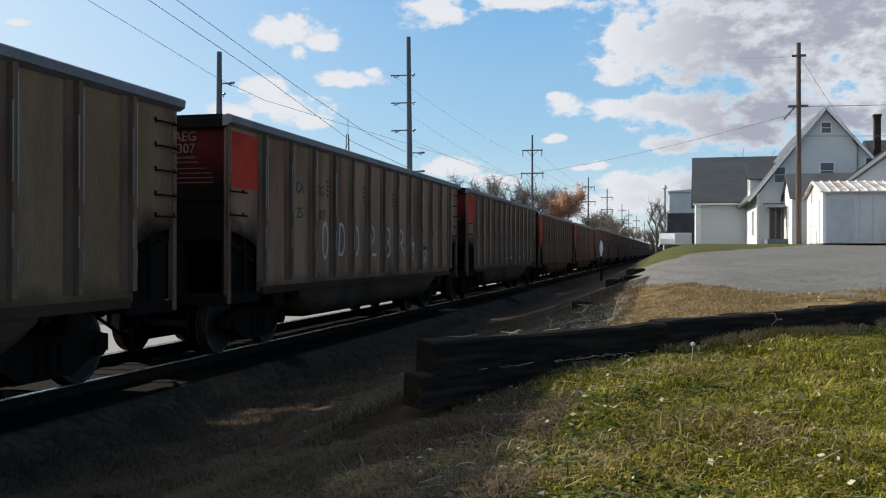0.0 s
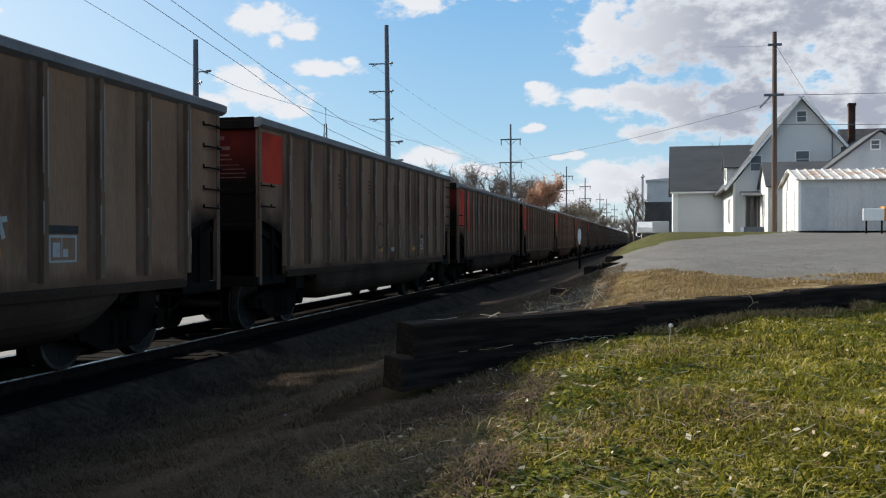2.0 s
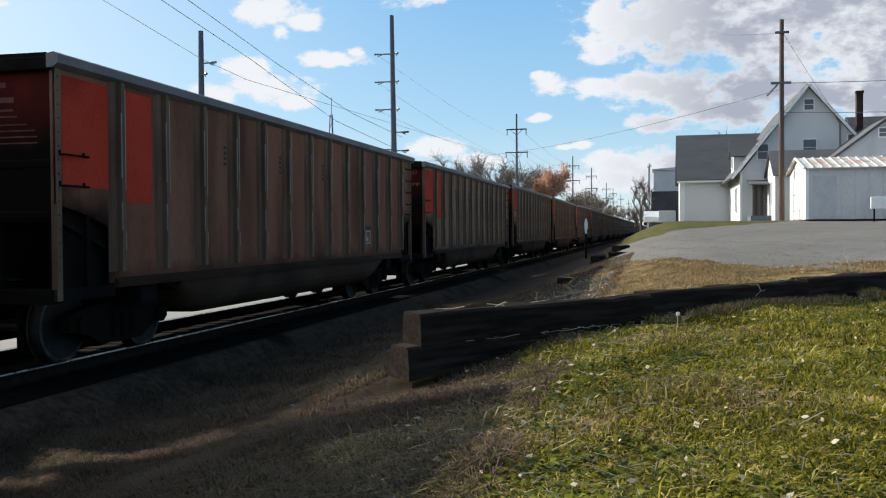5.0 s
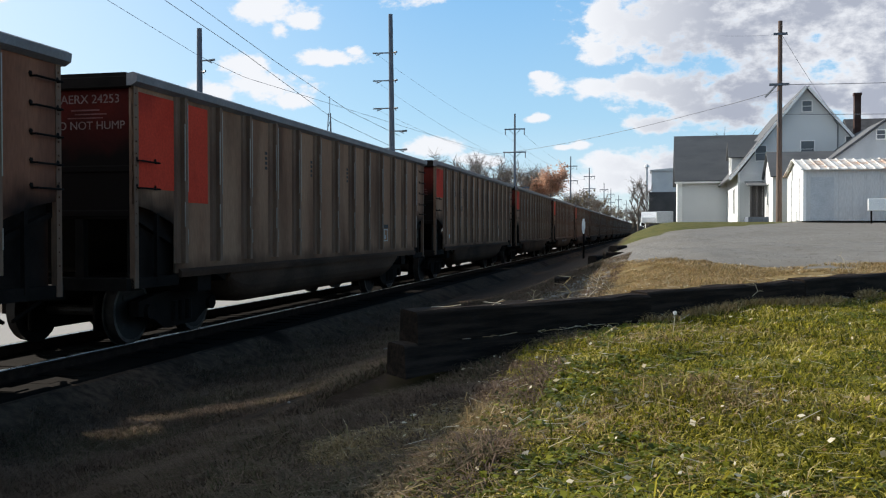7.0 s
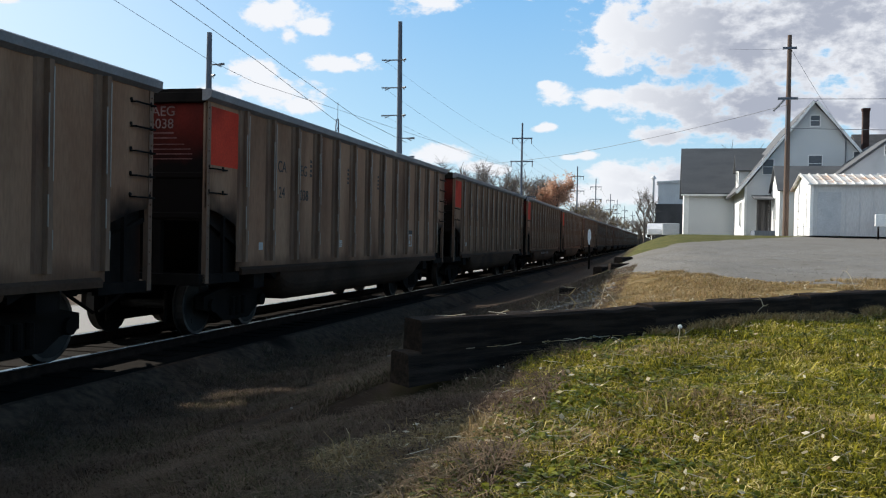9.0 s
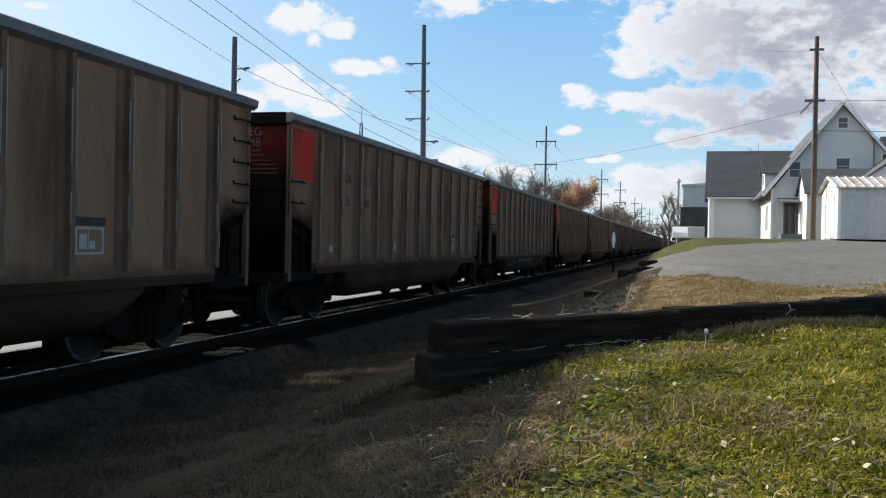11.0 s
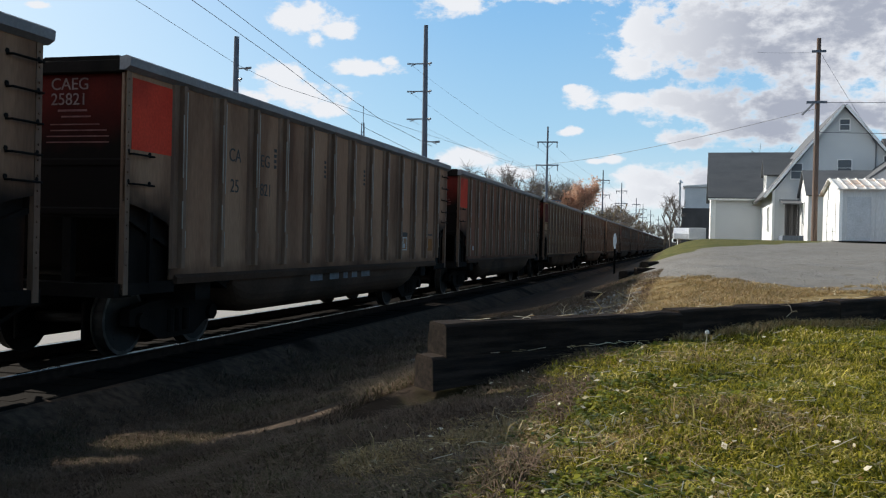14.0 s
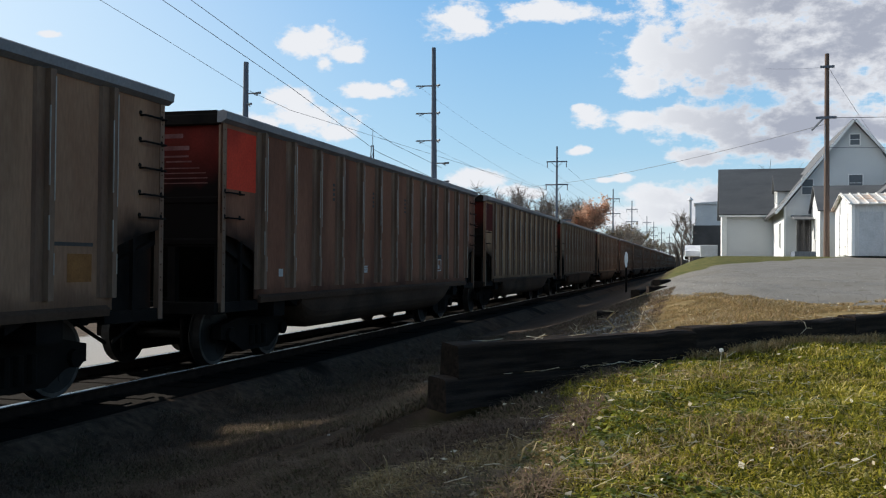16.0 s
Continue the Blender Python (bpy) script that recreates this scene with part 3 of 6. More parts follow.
    gravel = mixc(span(big, 0.45, 0.7), gravel, (0.15, 0.142, 0.13))
    gravel = mixc(span(mid, 0.55, 0.75), gravel, (0.115, 0.105, 0.09))
    straw_c = mixc(span(mid, 0.35, 0.65), (0.09, 0.065, 0.028), (0.24, 0.175, 0.08))
    # bank earth kept dark as well, to deepen the train's shade
    earth_c = mixc(span(mid, 0.3, 0.7), (0.035, 0.024, 0.017), (0.08, 0.055, 0.038))
    road_c = mixc(span(small, 0.3, 0.7), (0.24, 0.24, 0.235), (0.32, 0.315, 0.31))
    verge_c = mixc(span(mid, 0.35, 0.65), (0.045, 0.055, 0.014), (0.11, 0.1, 0.036))
    col = mixc(mask("straw"), turf, straw_c)
    col = mixc(mask("earth"), col, earth_c)
    col = mixc(mask("verge"), col, verge_c)
    col = mixc(mask("lot"), col, gravel)
    col = mixc(mask("road"), col, road_c)
    L.new(col, p.inputs["Base Color"])
    p.inputs["Roughness"].default_value = 0.95
    p.inputs["Specular IOR Level"].default_value = 0.08
    bp = N.new("ShaderNodeBump")
    bp.inputs["Strength"].default_value, bp.inputs["Distance"].default_value = 0.3, 0.012
    L.new(small, bp.inputs["Height"])
    L.new(bp.outputs[0], p.inputs["Normal"])
    g = soup("ground", verts, faces, m, "grassy ground with a gravel lot and a bank", "ground", "structure")
    for k, name in enumerate(("lot", "straw", "earth", "road", "verge")):
        at = g.data.attributes.new(name, "FLOAT", "POINT")
        at.data.foreach_set("value", me_cols[:, k].astype(np.float32))
    g.data.polygons.foreach_set("use_smooth", [True] * len(g.data.polygons))


build_ground()


# ---- the railway ----
def build_track():
    bm = bmesh.new()
    prism(bm, [(-2.5, -0.75), (-1.7, -0.36), (1.65, -0.36), (2.4, -0.75)], "y", -120, 900)
    tr = thing("railway_track", "single railway track on ballast darkened for the train's shade", "track", m=pose(TRACK_X, 0, TRACK_LIFT), kind="structure")
    part("ballast", bm, M_BALLAST, tr)
    # thin near-black sheet, added as the shade between the sleepers
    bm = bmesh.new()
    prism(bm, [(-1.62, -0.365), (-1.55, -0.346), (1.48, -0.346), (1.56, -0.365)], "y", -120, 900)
    part("oily_bed", bm, M_TRACKSHADE, tr, "near-black sheet between the sleepers, painting the shade under the train")
    for x in (-0.755, 0.755):
        bm = bmesh.new()
        prism(bm, [(x - 0.07, -0.36), (x + 0.07, -0.36), (x + 0.07, -0.345), (x + 0.012, -0.33), (x + 0.012, -0.245), (x + 0.035, -0.235),
                   (x + 0.035, -0.208), (x - 0.035, -0.208), (x - 0.035, -0.235), (x - 0.012, -0.245), (x - 0.012, -0.33), (x - 0.07, -0.345)], "y", -120, 900)
        rail = part("rail", bm, M_RAIL, tr)
        bm = bmesh.new()
        prism(bm, [(x - 0.032, -0.2075), (x + 0.032, -0.2075), (x + 0.03, -0.2), (x - 0.03, -0.2)], "y", -120, 900)
        part("rail_head", bm, M_RAILTOP, rail, "polished steel running surface")
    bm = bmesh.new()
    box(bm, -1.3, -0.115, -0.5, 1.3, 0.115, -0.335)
    me = mesh_of("sleeper", bm, M_TRACKSHADE, 0.012)
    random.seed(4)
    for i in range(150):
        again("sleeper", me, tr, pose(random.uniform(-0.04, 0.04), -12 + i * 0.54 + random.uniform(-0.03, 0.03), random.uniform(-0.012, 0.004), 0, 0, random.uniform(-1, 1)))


build_track()

# ---- the train ----
CAR_PITCH, CAR_LEN = 16.2, 14.75
HALF = 1.58
TRAVEL = [(0, 0.0), (1.5, 10.73), (3.5, 25.09), (7, 50.6), (9, 65.1), (12.5, 89.75), (14.5, 103.63), (16, 114.32)]
RIBS = [1.15 + 1.041 * k for k in range(13)]
SIDE_LOW, SIDE_TOP = 0.8, 3.27
WHEEL_R = 0.457


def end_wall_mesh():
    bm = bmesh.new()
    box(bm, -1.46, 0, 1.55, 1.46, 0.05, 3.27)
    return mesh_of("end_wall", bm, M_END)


def wheelset_mesh():
    bm = bmesh.new()
    rod(bm, (-0.95, 0, 0), (0.95, 0, 0), 0.075, n=10)
    for s in (-1, 1):
        rod(bm, (s * 0.69, 0, 0), (s * 0.82, 0, 0), WHEEL_R, n=28)
        rod(bm, (s * 0.665, 0, 0), (s * 0.69, 0, 0), WHEEL_R + 0.028, n=28)
        rod(bm, (s * 0.82, 0, 0), (s * 0.835, 0, 0), 0.16, n=14)
        for k in range(4):
            a = k * math.pi / 2
            rod(bm, (s * 0.815, 0.27 * math.cos(a), 0.27 * math.sin(a)), (s * 0.826, 0.27 * math.cos(a), 0.27 * math.sin(a)), 0.05, n=8)
    return mesh_of("wheelset", bm, M_WHEEL)


def rim_mesh():
    bm = bmesh.new()
    n, r0, r1 = 28, WHEEL_R - 0.05, WHEEL_R - 0.005
    for s in (-1, 1):
        for xa in (s * 0.8225,):
            ring = [[bm.verts.new((xa, r * math.cos(2 * math.pi * i / n), r * math.sin(2 * math.pi * i / n))) for i in range(n)] for r in (r0, r1)]
            back = [[bm.verts.new((xa - s * 0.004, r * math.cos(2 * math.pi * i / n), r * math.sin(2 * math.pi * i / n))) for i in range(n)] for r in (r0, r1)]
            for i in range(n):
                j = (i + 1) % n
                bm.faces.new((ring[0][i], ring[0][j], ring[1][j], ring[1][i]))
                bm.faces.new((ring[0][i], ring[0][j], back[0][j], back[0][i]))
                bm.faces.new((ring[1][i], ring[1][j], back[1][j], back[1][i]))
    return mesh_of("rim", bm, M_TREAD)


def side_frame_mesh():
    bm = bmesh.new()
    outline = [(-1.12, 0.2), (-1.12, 0.4), (-0.7, 0.48), (-0.3, 0.5), (0.3, 0.5), (0.7, 0.48), (1.12, 0.4), (1.12, 0.2),
               (0.75, 0.14), (0.45, -0.02), (-0.45, -0.02), (-0.75, 0.14)]
    prism(bm, outline, "x", -0.07, 0.07)
    for y in (-0.89, 0.89):
        rod(bm, (-0.1, y, 0.257), (0.13, y, 0.257), 0.11, n=10)
    for y in (-0.2, 0, 0.2):
        rod(bm, (0.085, y, 0.06), (0.085, y, 0.36), 0.055, n=8)
    return mesh_of("side_frame", bm, M_NEARBLACK)


def build_car():
    """One hopper gondola, its near end at y = 0, its far end at y = CAR_LEN, the track's centre at x = 0."""
    car = thing("coal_hopper_car", "weathered grey-brown ribbed steel coal hopper car with a red-painted end", "railcar", "cars of the coal train")
    L = CAR_LEN
    rib_bm = bmesh.new()
    prism(rib_bm, [(0.0, -0.17), (0.028, -0.14), (0.028, -0.02), (0.088, -0.012), (0.088, 0.07), (0.0, 0.09)], "z", SIDE_LOW + 0.14, SIDE_TOP)
    n0 = len(rib_bm.faces)
    # pale strips paint broken highlights down the edges of the ridge
    for z0, z1 in ((1.95, 3.2), (1.2, 1.42)):
        box(rib_bm, 0.08, 0.058, z0, 0.0915, 0.0735, z1)
    for z0, z1 in ((1.45, 1.8), (2.1, 2.9)):
        box(rib_bm, 0.08, -0.0155, z0, 0.0915, -0.004, z1)
    for f in list(rib_bm.faces)[n0:]:
        f.material_index = 1
    rib_me = mesh_of("rib", rib_bm, M_RIB)
    rib_me.materials.append(M_RIBGLINT)
    for s in (1, -1):
        bm = bmesh.new()
        x0, x1 = (HALF - 0.1, HALF - 0.075) if s > 0 else (-HALF + 0.075, -HALF + 0.1)
        # the sheet, cut away in a rounded notch above each truck's end
        cut = [(0.0, 1.74), (0.4, 1.67), (0.9, 1.52), (1.0, 1.46), (1.0, SIDE_LOW)]
        outline = cut + [(L - y, z) for y, z in cut[::-1]] + [(L, SIDE_TOP), (0.0, SIDE_TOP)]
        prism(bm, outline, "x", x0, x1)
        wall = part("side_wall", bm, M_SIDE, car)
        for k, y in enumerate(RIBS):
            ob = again("rib", rib_me, wall, pose(s * (HALF - 0.076), y, 0, 0, 0, 0 if s > 0 else 180))
        bm = bmesh.new()
        prism(bm, [(s * (HALF - 0.11), SIDE_LOW - 0.06), (s * (HALF - 0.03), SIDE_LOW - 0.06), (s * (HALF - 0.02), SIDE_LOW + 0.02), (s * (HALF - 0.07), SIDE_LOW + 0.06), (s * (HALF - 0.11), SIDE_LOW + 0.06)], "y", 1.1, L - 1.1)
        part("side_sill", bm, M_TUB, car)
        bm = bmesh.new()
        prism(bm, [(s * (HALF - 0.13), SIDE_TOP - 0.01), (s * (HALF - 0.06), SIDE_TOP - 0.01), (s * (HALF + 0.01), SIDE_TOP + 0.035), (s * (HALF + 0.02), SIDE_TOP + 0.13), (s * (HALF - 0.04), SIDE_TOP + 0.16), (s * (HALF - 0.13), SIDE_TOP + 0.14)], "y", -0.06, L + 0.08)
        part("top_chord", bm, M_CHORD, car, "pale aluminium top chord")
        # corner posts and the frames of the open notches
        for e in (0, 1):
            y = 0.045 if e == 0 else L - 0.045
            bm = bmesh.new()
            box(bm, s * (HALF - 0.1) - 0.035, y - 0.045, SIDE_LOW - 0.15, s * (HALF - 0.1) + 0.035, y + 0.045, SIDE_TOP)
            for z in np.arange(1.0, 3.2, 0.155):
                rod(bm, (s * (HALF - 0.066), y, z), (s * (HALF - 0.05), y, z), 0.014, n=6)
            part("corner_post", bm, M_RIB, car)
            bm = bmesh.new()
            yy = 0.58 if e == 0 else L - 0.58
            box(bm, s * (HALF - 0.1) - 0.025, yy - 0.03, SIDE_LOW - 0.1, s * (HALF - 0.1) + 0.025, yy + 0.03, 1.64)
            part("notch_post", bm, M_NEARBLACK, car)
            bm = bmesh.new()
            y0, y1 = (0.0, 1.12) if e == 0 else (L - 1.12, L)
            box(bm, s * (HALF - 0.12) - 0.04, y0, SIDE_LOW - 0.16, s * (HALF - 0.12) + 0.04, y1, SIDE_LOW - 0.02)
            part("end_sill", bm, M_NEARBLACK, car)
            # grab irons: two by the red panel, five rungs at the far end
            rows = (2.3, 1.95) if (e == 0) == (s > 0) else (3.06, 2.75, 2.44, 2.13, 1.86)
            ya, yb = (0.06, 0.5) if e == 0 else (L - 0.5, L - 0.06)
            for z in rows:
                bm = bmesh.new()
                xo = s * (HALF + 0.0)
                rod(bm, (xo, ya, z), (xo, yb, z), 0.013, n=6)
                for y in (ya, yb):
                    rod(bm, (s * (HALF - 0.09), y, z), (xo, y, z), 0.012, n=6)
                    rod(bm, (s * (HALF - 0.074), y, z + 0.03), (s * (HALF - 0.064), y, z + 0.03), 0.028, n=6)
                part("grab_iron", bm, M_NEARBLACK, car)
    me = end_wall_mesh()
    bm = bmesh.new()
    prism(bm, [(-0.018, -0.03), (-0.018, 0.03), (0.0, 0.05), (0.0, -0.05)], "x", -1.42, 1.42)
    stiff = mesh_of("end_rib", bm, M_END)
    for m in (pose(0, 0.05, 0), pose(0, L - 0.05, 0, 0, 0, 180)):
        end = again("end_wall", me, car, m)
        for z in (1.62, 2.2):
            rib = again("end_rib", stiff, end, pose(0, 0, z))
    for e in (0, 1):
        y0, y1 = (-0.04, 0.06) if e == 0 else (L - 0.06, L + 0.04)
        bm = bmesh.new()
        box(bm, -HALF + 0.1, y0, SIDE_TOP - 0.03, HALF - 0.1, y1, SIDE_TOP + 0.115)
        part("end_chord", bm, M_NEARBLACK, car, bevel=0.01)
        bm = bmesh.new()
        yc = 0.1 if e == 0 else L - 0.1
        prism(bm, [(-0.62, SIDE_TOP + 0.11), (0.62, SIDE_TOP + 0.11), (0.5, SIDE_TOP + 0.17), (-0.5, SIDE_TOP + 0.17)], "y", yc - 0.1, yc + 0.1)
        m2 = part("end_cap", bm, M_NEARBLACK, car)
        m2.matrix_basis = pose(0.9, 0, 0)
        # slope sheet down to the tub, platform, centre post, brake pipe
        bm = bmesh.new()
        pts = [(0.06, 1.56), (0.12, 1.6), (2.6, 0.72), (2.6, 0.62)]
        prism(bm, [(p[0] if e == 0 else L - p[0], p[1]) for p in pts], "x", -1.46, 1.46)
        # black webs added behind the open notches, standing for the darkness inside
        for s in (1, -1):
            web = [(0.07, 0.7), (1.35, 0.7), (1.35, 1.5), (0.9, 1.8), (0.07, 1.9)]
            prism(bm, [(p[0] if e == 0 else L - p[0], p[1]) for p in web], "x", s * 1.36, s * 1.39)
        part("slope_sheet", bm, M_NEARBLACK, car)
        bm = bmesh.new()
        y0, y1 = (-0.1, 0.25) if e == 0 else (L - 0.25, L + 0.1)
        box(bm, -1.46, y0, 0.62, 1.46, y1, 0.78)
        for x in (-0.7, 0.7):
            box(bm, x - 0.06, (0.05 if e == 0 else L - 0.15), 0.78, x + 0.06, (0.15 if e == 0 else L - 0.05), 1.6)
        part("end_platform", bm, M_NEARBLACK, car)
        bm = bmesh.new()
        ye, sgn = (0.0, -1) if e == 0 else (L, 1)
        box(bm, -0.16, min(ye, ye + sgn * 0.45), 0.5, 0.16, max(ye, ye + sgn * 0.45), 0.78)
        box(bm, -0.13, min(ye + sgn * 0.45, ye + sgn * 0.71), 0.52, 0.13, max(ye + sgn * 0.45, ye + sgn * 0.71), 0.76)
        rod(bm, (0.3, ye, 0.55), (0.25, ye + sgn * 0.66, 0.25), 0.03, n=6)
        part("coupler", bm, M_NEARBLACK, car, bevel=0.02)
    # the tub that hangs between the trucks
    bm = bmesh.new()
    sect = [(1.5, 0.8), (1.5, 0.6)] + [(1.12 + 0.38 * math.cos(radians(a)), 0.59 - 0.385 * math.sin(radians(a))) for a in range(15, 91, 15)]
    sect = sect + [(-x, z) for x, z in sect[::-1]]
    rings = []
    for y, lift in ((2.7, 0.62), (2.85, 0.4), (3.05, 0.2), (3.35, 0.05), (3.7, 0.0)):
        rings.append((y, lift))
    rings += [(L - y, lift) for y, lift in rings[::-1]]
    loops = [[bm.verts.new((x, y, 0.8 - (0.8 - z) * (1 - lift))) for x, z in sect] for y, lift in rings]
    for a, b in zip(loops, loops[1:]):
        for q in range(len(sect)):
            bm.faces.new((a[q], a[(q + 1) % len(sect)], b[(q + 1) % len(sect)], b[q]))
    bm.faces.new(loops[0])
    bm.faces.new(loops[-1][::-1])
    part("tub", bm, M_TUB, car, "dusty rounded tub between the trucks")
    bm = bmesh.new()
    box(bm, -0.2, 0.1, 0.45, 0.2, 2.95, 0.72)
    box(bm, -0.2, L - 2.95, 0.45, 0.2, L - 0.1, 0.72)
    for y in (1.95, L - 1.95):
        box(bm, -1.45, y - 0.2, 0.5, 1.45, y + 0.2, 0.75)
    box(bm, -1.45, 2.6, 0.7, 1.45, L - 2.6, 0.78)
    part("underframe", bm, M_NEARBLACK, car)
    wm, rm, sm = wheelset_mesh(), rim_mesh(), side_frame_mesh()
    for y in (1.95, L - 1.95):
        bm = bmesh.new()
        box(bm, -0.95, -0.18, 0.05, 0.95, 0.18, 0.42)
        # plates added inside the wheels to block daylight through the truck
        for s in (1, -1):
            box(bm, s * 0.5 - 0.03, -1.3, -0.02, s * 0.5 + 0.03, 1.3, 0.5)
        tr = part("truck", bm, M_NEARBLACK, car, "two-axle cast steel truck", bevel=0.02)
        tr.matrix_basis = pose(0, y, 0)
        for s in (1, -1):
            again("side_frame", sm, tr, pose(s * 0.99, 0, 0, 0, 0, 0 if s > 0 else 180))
        for a in (-0.89, 0.89):
            # the rim is a second material of the wheelset's own mesh
            again("wheelset", wm, tr, pose(0, a, RAIL_Z + WHEEL_R))
    # join the bright rims into the wheelset mesh
    bm = bmesh.new()
    bm.from_mesh(wm)
    n0 = len(bm.faces)
    bm.from_mesh(rm)
    bm.faces.ensure_lookup_table()
    for f in list(bm.faces)[n0:]:
        f.material_index = 1
    bm.to_mesh(wm)
    bm.free()
    wm.materials.append(M_TREAD)
    return car


SIDE_X = HALF - 0.073     # face of the side sheet
TO_SIDE = pose(0, 0, 0, 90, 0, 90)      # text plane on the side, reading along +y
TO_END = pose(0, 0, 0, 90, 0, 0)        # text plane on the near end


def side_patch(name, mat, car, y0, y1, z0, z1, label="", lift=0.002, x=None):
    bm = bmesh.new()
    x = SIDE_X if x is None else x
    box(bm, x, y0, z0, x + lift, y1, z1)
    return part(name, bm, mat, car, label)


def bars(name, mat, car, rows, plane, label=""):
    """Unreadable lines of small print as plain bars: (u0, u1, v0, v1) in the plane given."""
    bm = bmesh.new()
    for u0, u1, v0, v1 in rows:
        box(bm, u0, v0, 0, u1, v1, 0.003)
    ob = part(name, bm, mat, car, label)
    ob.matrix_basis = plane
    return ob


def stroke(name, mat, car, lines, width, label):
    """Sprayed lines on the car's side, each a run of (y, z)."""
    for k, run in enumerate(lines):
        bm = bmesh.new()
        for (a, b), (c, d) in zip(run, run[1:]):
            v = Vector((c - a, d - b))
            if v.length < 1e-4:
                continue
            n = Vector((-v.y, v.x)).normalized() * width / 2
            e = v.normalized() * width * 0.35
            pts = [(a - e.x + n.x, b - e.y + n.y), (a - e.x - n.x, b - e.y - n.y), (c + e.x - n.x, d + e.y - n.y), (c + e.x + n.x, d + e.y + n.y)]
            bm.faces.new([bm.verts.new((SIDE_X + 0.004 + 0.0002 * (len(bm.faces) % 9), y, z)) for y, z in pts])
        part(name, bm, mat, car, label)


def arc(cy, cz, ry, rz, a0, a1, n=10):
    return [(cy + ry * math.cos(radians(a0 + (a1 - a0) * i / n)), cz + rz * math.sin(radians(a0 + (a1 - a0) * i / n))) for i in range(n + 1)]


MARKS = {1: ("CAEG", "25307"), 4: ("AERX", "24253"), 5: ("CAEG", "24038"), 6: ("CAEG", "26548"), 7: ("CAEG", "25821")}


def dress_car(k, car):
    """What sets a car apart: red panels, stencils, spray paint."""
    wide = k in (3, 4) or k % 9 == 2 and k > 9
    if k < 9 or k % 3 == 0:
        side_patch("red_panel", M_RED if k < 9 else M_REDDARK, car, 0.12, 1.0, 2.36 if not wide else 1.95, 3.2, "red painted panel beside the end")
    if wide:
        side_patch("red_panel", M_RED, car, 1.37, 1.95, 1.8, 3.2, "red painted panel beside the end")
    mark, number = MARKS.get(k, (None, None))
    end = Matrix.Translation((0, 0.05, 0)) @ TO_END
    if mark:
        one = k == 4
        lettering("reporting_mark", mark + (" " + number if one else ""), 0.16 if one else 0.2, M_WHITE, car, Matrix.Translation((0.45, 0.047, 3.06)) @ TO_END, "white stencilled letters on the end")
        if not one:
            lettering("car_number", number, 0.2, M_WHITE, car, Matrix.Translation((0.45, 0.047, 2.88)) @ TO_END, "white stencilled number on the end")
        if k == 4:
            lettering("hump_warning", "DO NOT HUMP", 0.15, M_WHITE, car, Matrix.Translation((0.3, 0.047, 2.72)) @ TO_END, "white stencilled warning")
    elif k >= 0:
        bars("end_stencil", M_DIMWHITE, car, [(0.5, 0.86, 3.07, 3.13), (0.5, 0.96, 2.9, 2.96)], end, "faded stencil on the red end")
    bars("end_print", M_DIMWHITE, car, [(0.55, 0.95, 2.8, 2.825), (0.6, 1.0, 2.73, 2.75), (0.45, 1.12, 2.64, 2.655), (0.45, 1.22, 2.57, 2.585), (0.4, 1.25, 2.5, 2.515), (0.4, 1.25, 2.43, 2.445)] if k != 4 else [(0.6, 1.0, 2.96, 2.98), (0.65, 1.1, 2.91, 2.925), (0.55, 1.05, 2.86, 2.875)],
         end, "lines of small faded print")
    if 0 <= k <= 9:
        a, b = (mark or "CAEG", number)
        if b and k != 4:
            off = SIDE_X + 0.003
            lettering("side_mark", a[:2], 0.27, M_DARKLET, car, Matrix.Translation((off, 2.5, 2.44)) @ TO_SIDE, "dark stencilled letters")
            lettering("side_mark", a[2:], 0.27, M_DARKLET, car, Matrix.Translation((off, 3.5, 2.44)) @ TO_SIDE, "dark stencilled letters")
            lettering("side_number", b[:2], 0.27, M_DARKLET, car, Matrix.Translation((off, 2.55, 2.0)) @ TO_SIDE, "dark stencilled number")
            lettering("side_number", b[2:], 0.27, M_DARKLET, car, Matrix.Translation((off, 3.5, 2.0)) @ TO_SIDE, "dark stencilled number")
        # small column of data marks beside two ribs
        bm = bmesh.new()
        for y in (3.98, 6.06, 8.14):
            for i in range(4):
                box(bm, SIDE_X, y, 2.45 + i * 0.085, SIDE_X + 0.002, y + 0.09, 2.5 + i * 0.085)
        part("data_stencil", bm, M_DARKLET, car, "column of small dark stencils")
        # framed inspection stencil near the far end
        bm = bmesh.new()
        x, y0, y1, z0, z1 = SIDE_X, 10.7, 11.2, 1.14, 1.44
        for a0, b0, a1, b1 in ((y0, z0, y1, z0 + 0.025), (y0, z1 - 0.025, y1, z1), (y0, z0 + 0.025, y0 + 0.03, z1 - 0.025), (y1 - 0.03, z0 + 0.025, y1, z1 - 0.025),
                               (y0 + 0.07, z0 + 0.06, y0 + 0.2, z0 + 0.22), (y0 + 0.25, z0 + 0.06, y0 + 0.34, z0 + 0.15), (y0 + 0.22, z0 + 0.05, y0 + 0.235, z1 - 0.03)):
            box(bm, x, a0, b0, x + 0.003, a1, b1)
        side_patch("stencil_plate", M_DARKLET, car, 10.67, 11.23, 1.455, 1.55, "black painted strip above a stencil")
        part("inspection_stencil", bm, M_GRAF, car, "white framed inspection stencil")
        if k in (5, 6, 8):
            side_patch("side_label", M_GRAF, car, 1.8, 1.95, 1.12, 1.24, "small white printed label")
            bars("side_label", M_GRAF, car, [(5.5, 5.8, 1.15 + 0.036 * i, 1.175 + 0.036 * i) for i in range(4)], Matrix.Translation((SIDE_X, 0, 0)) @ TO_SIDE, "small white printed label")
    if k == 1:
        z0, z1 = 1.3, 1.95
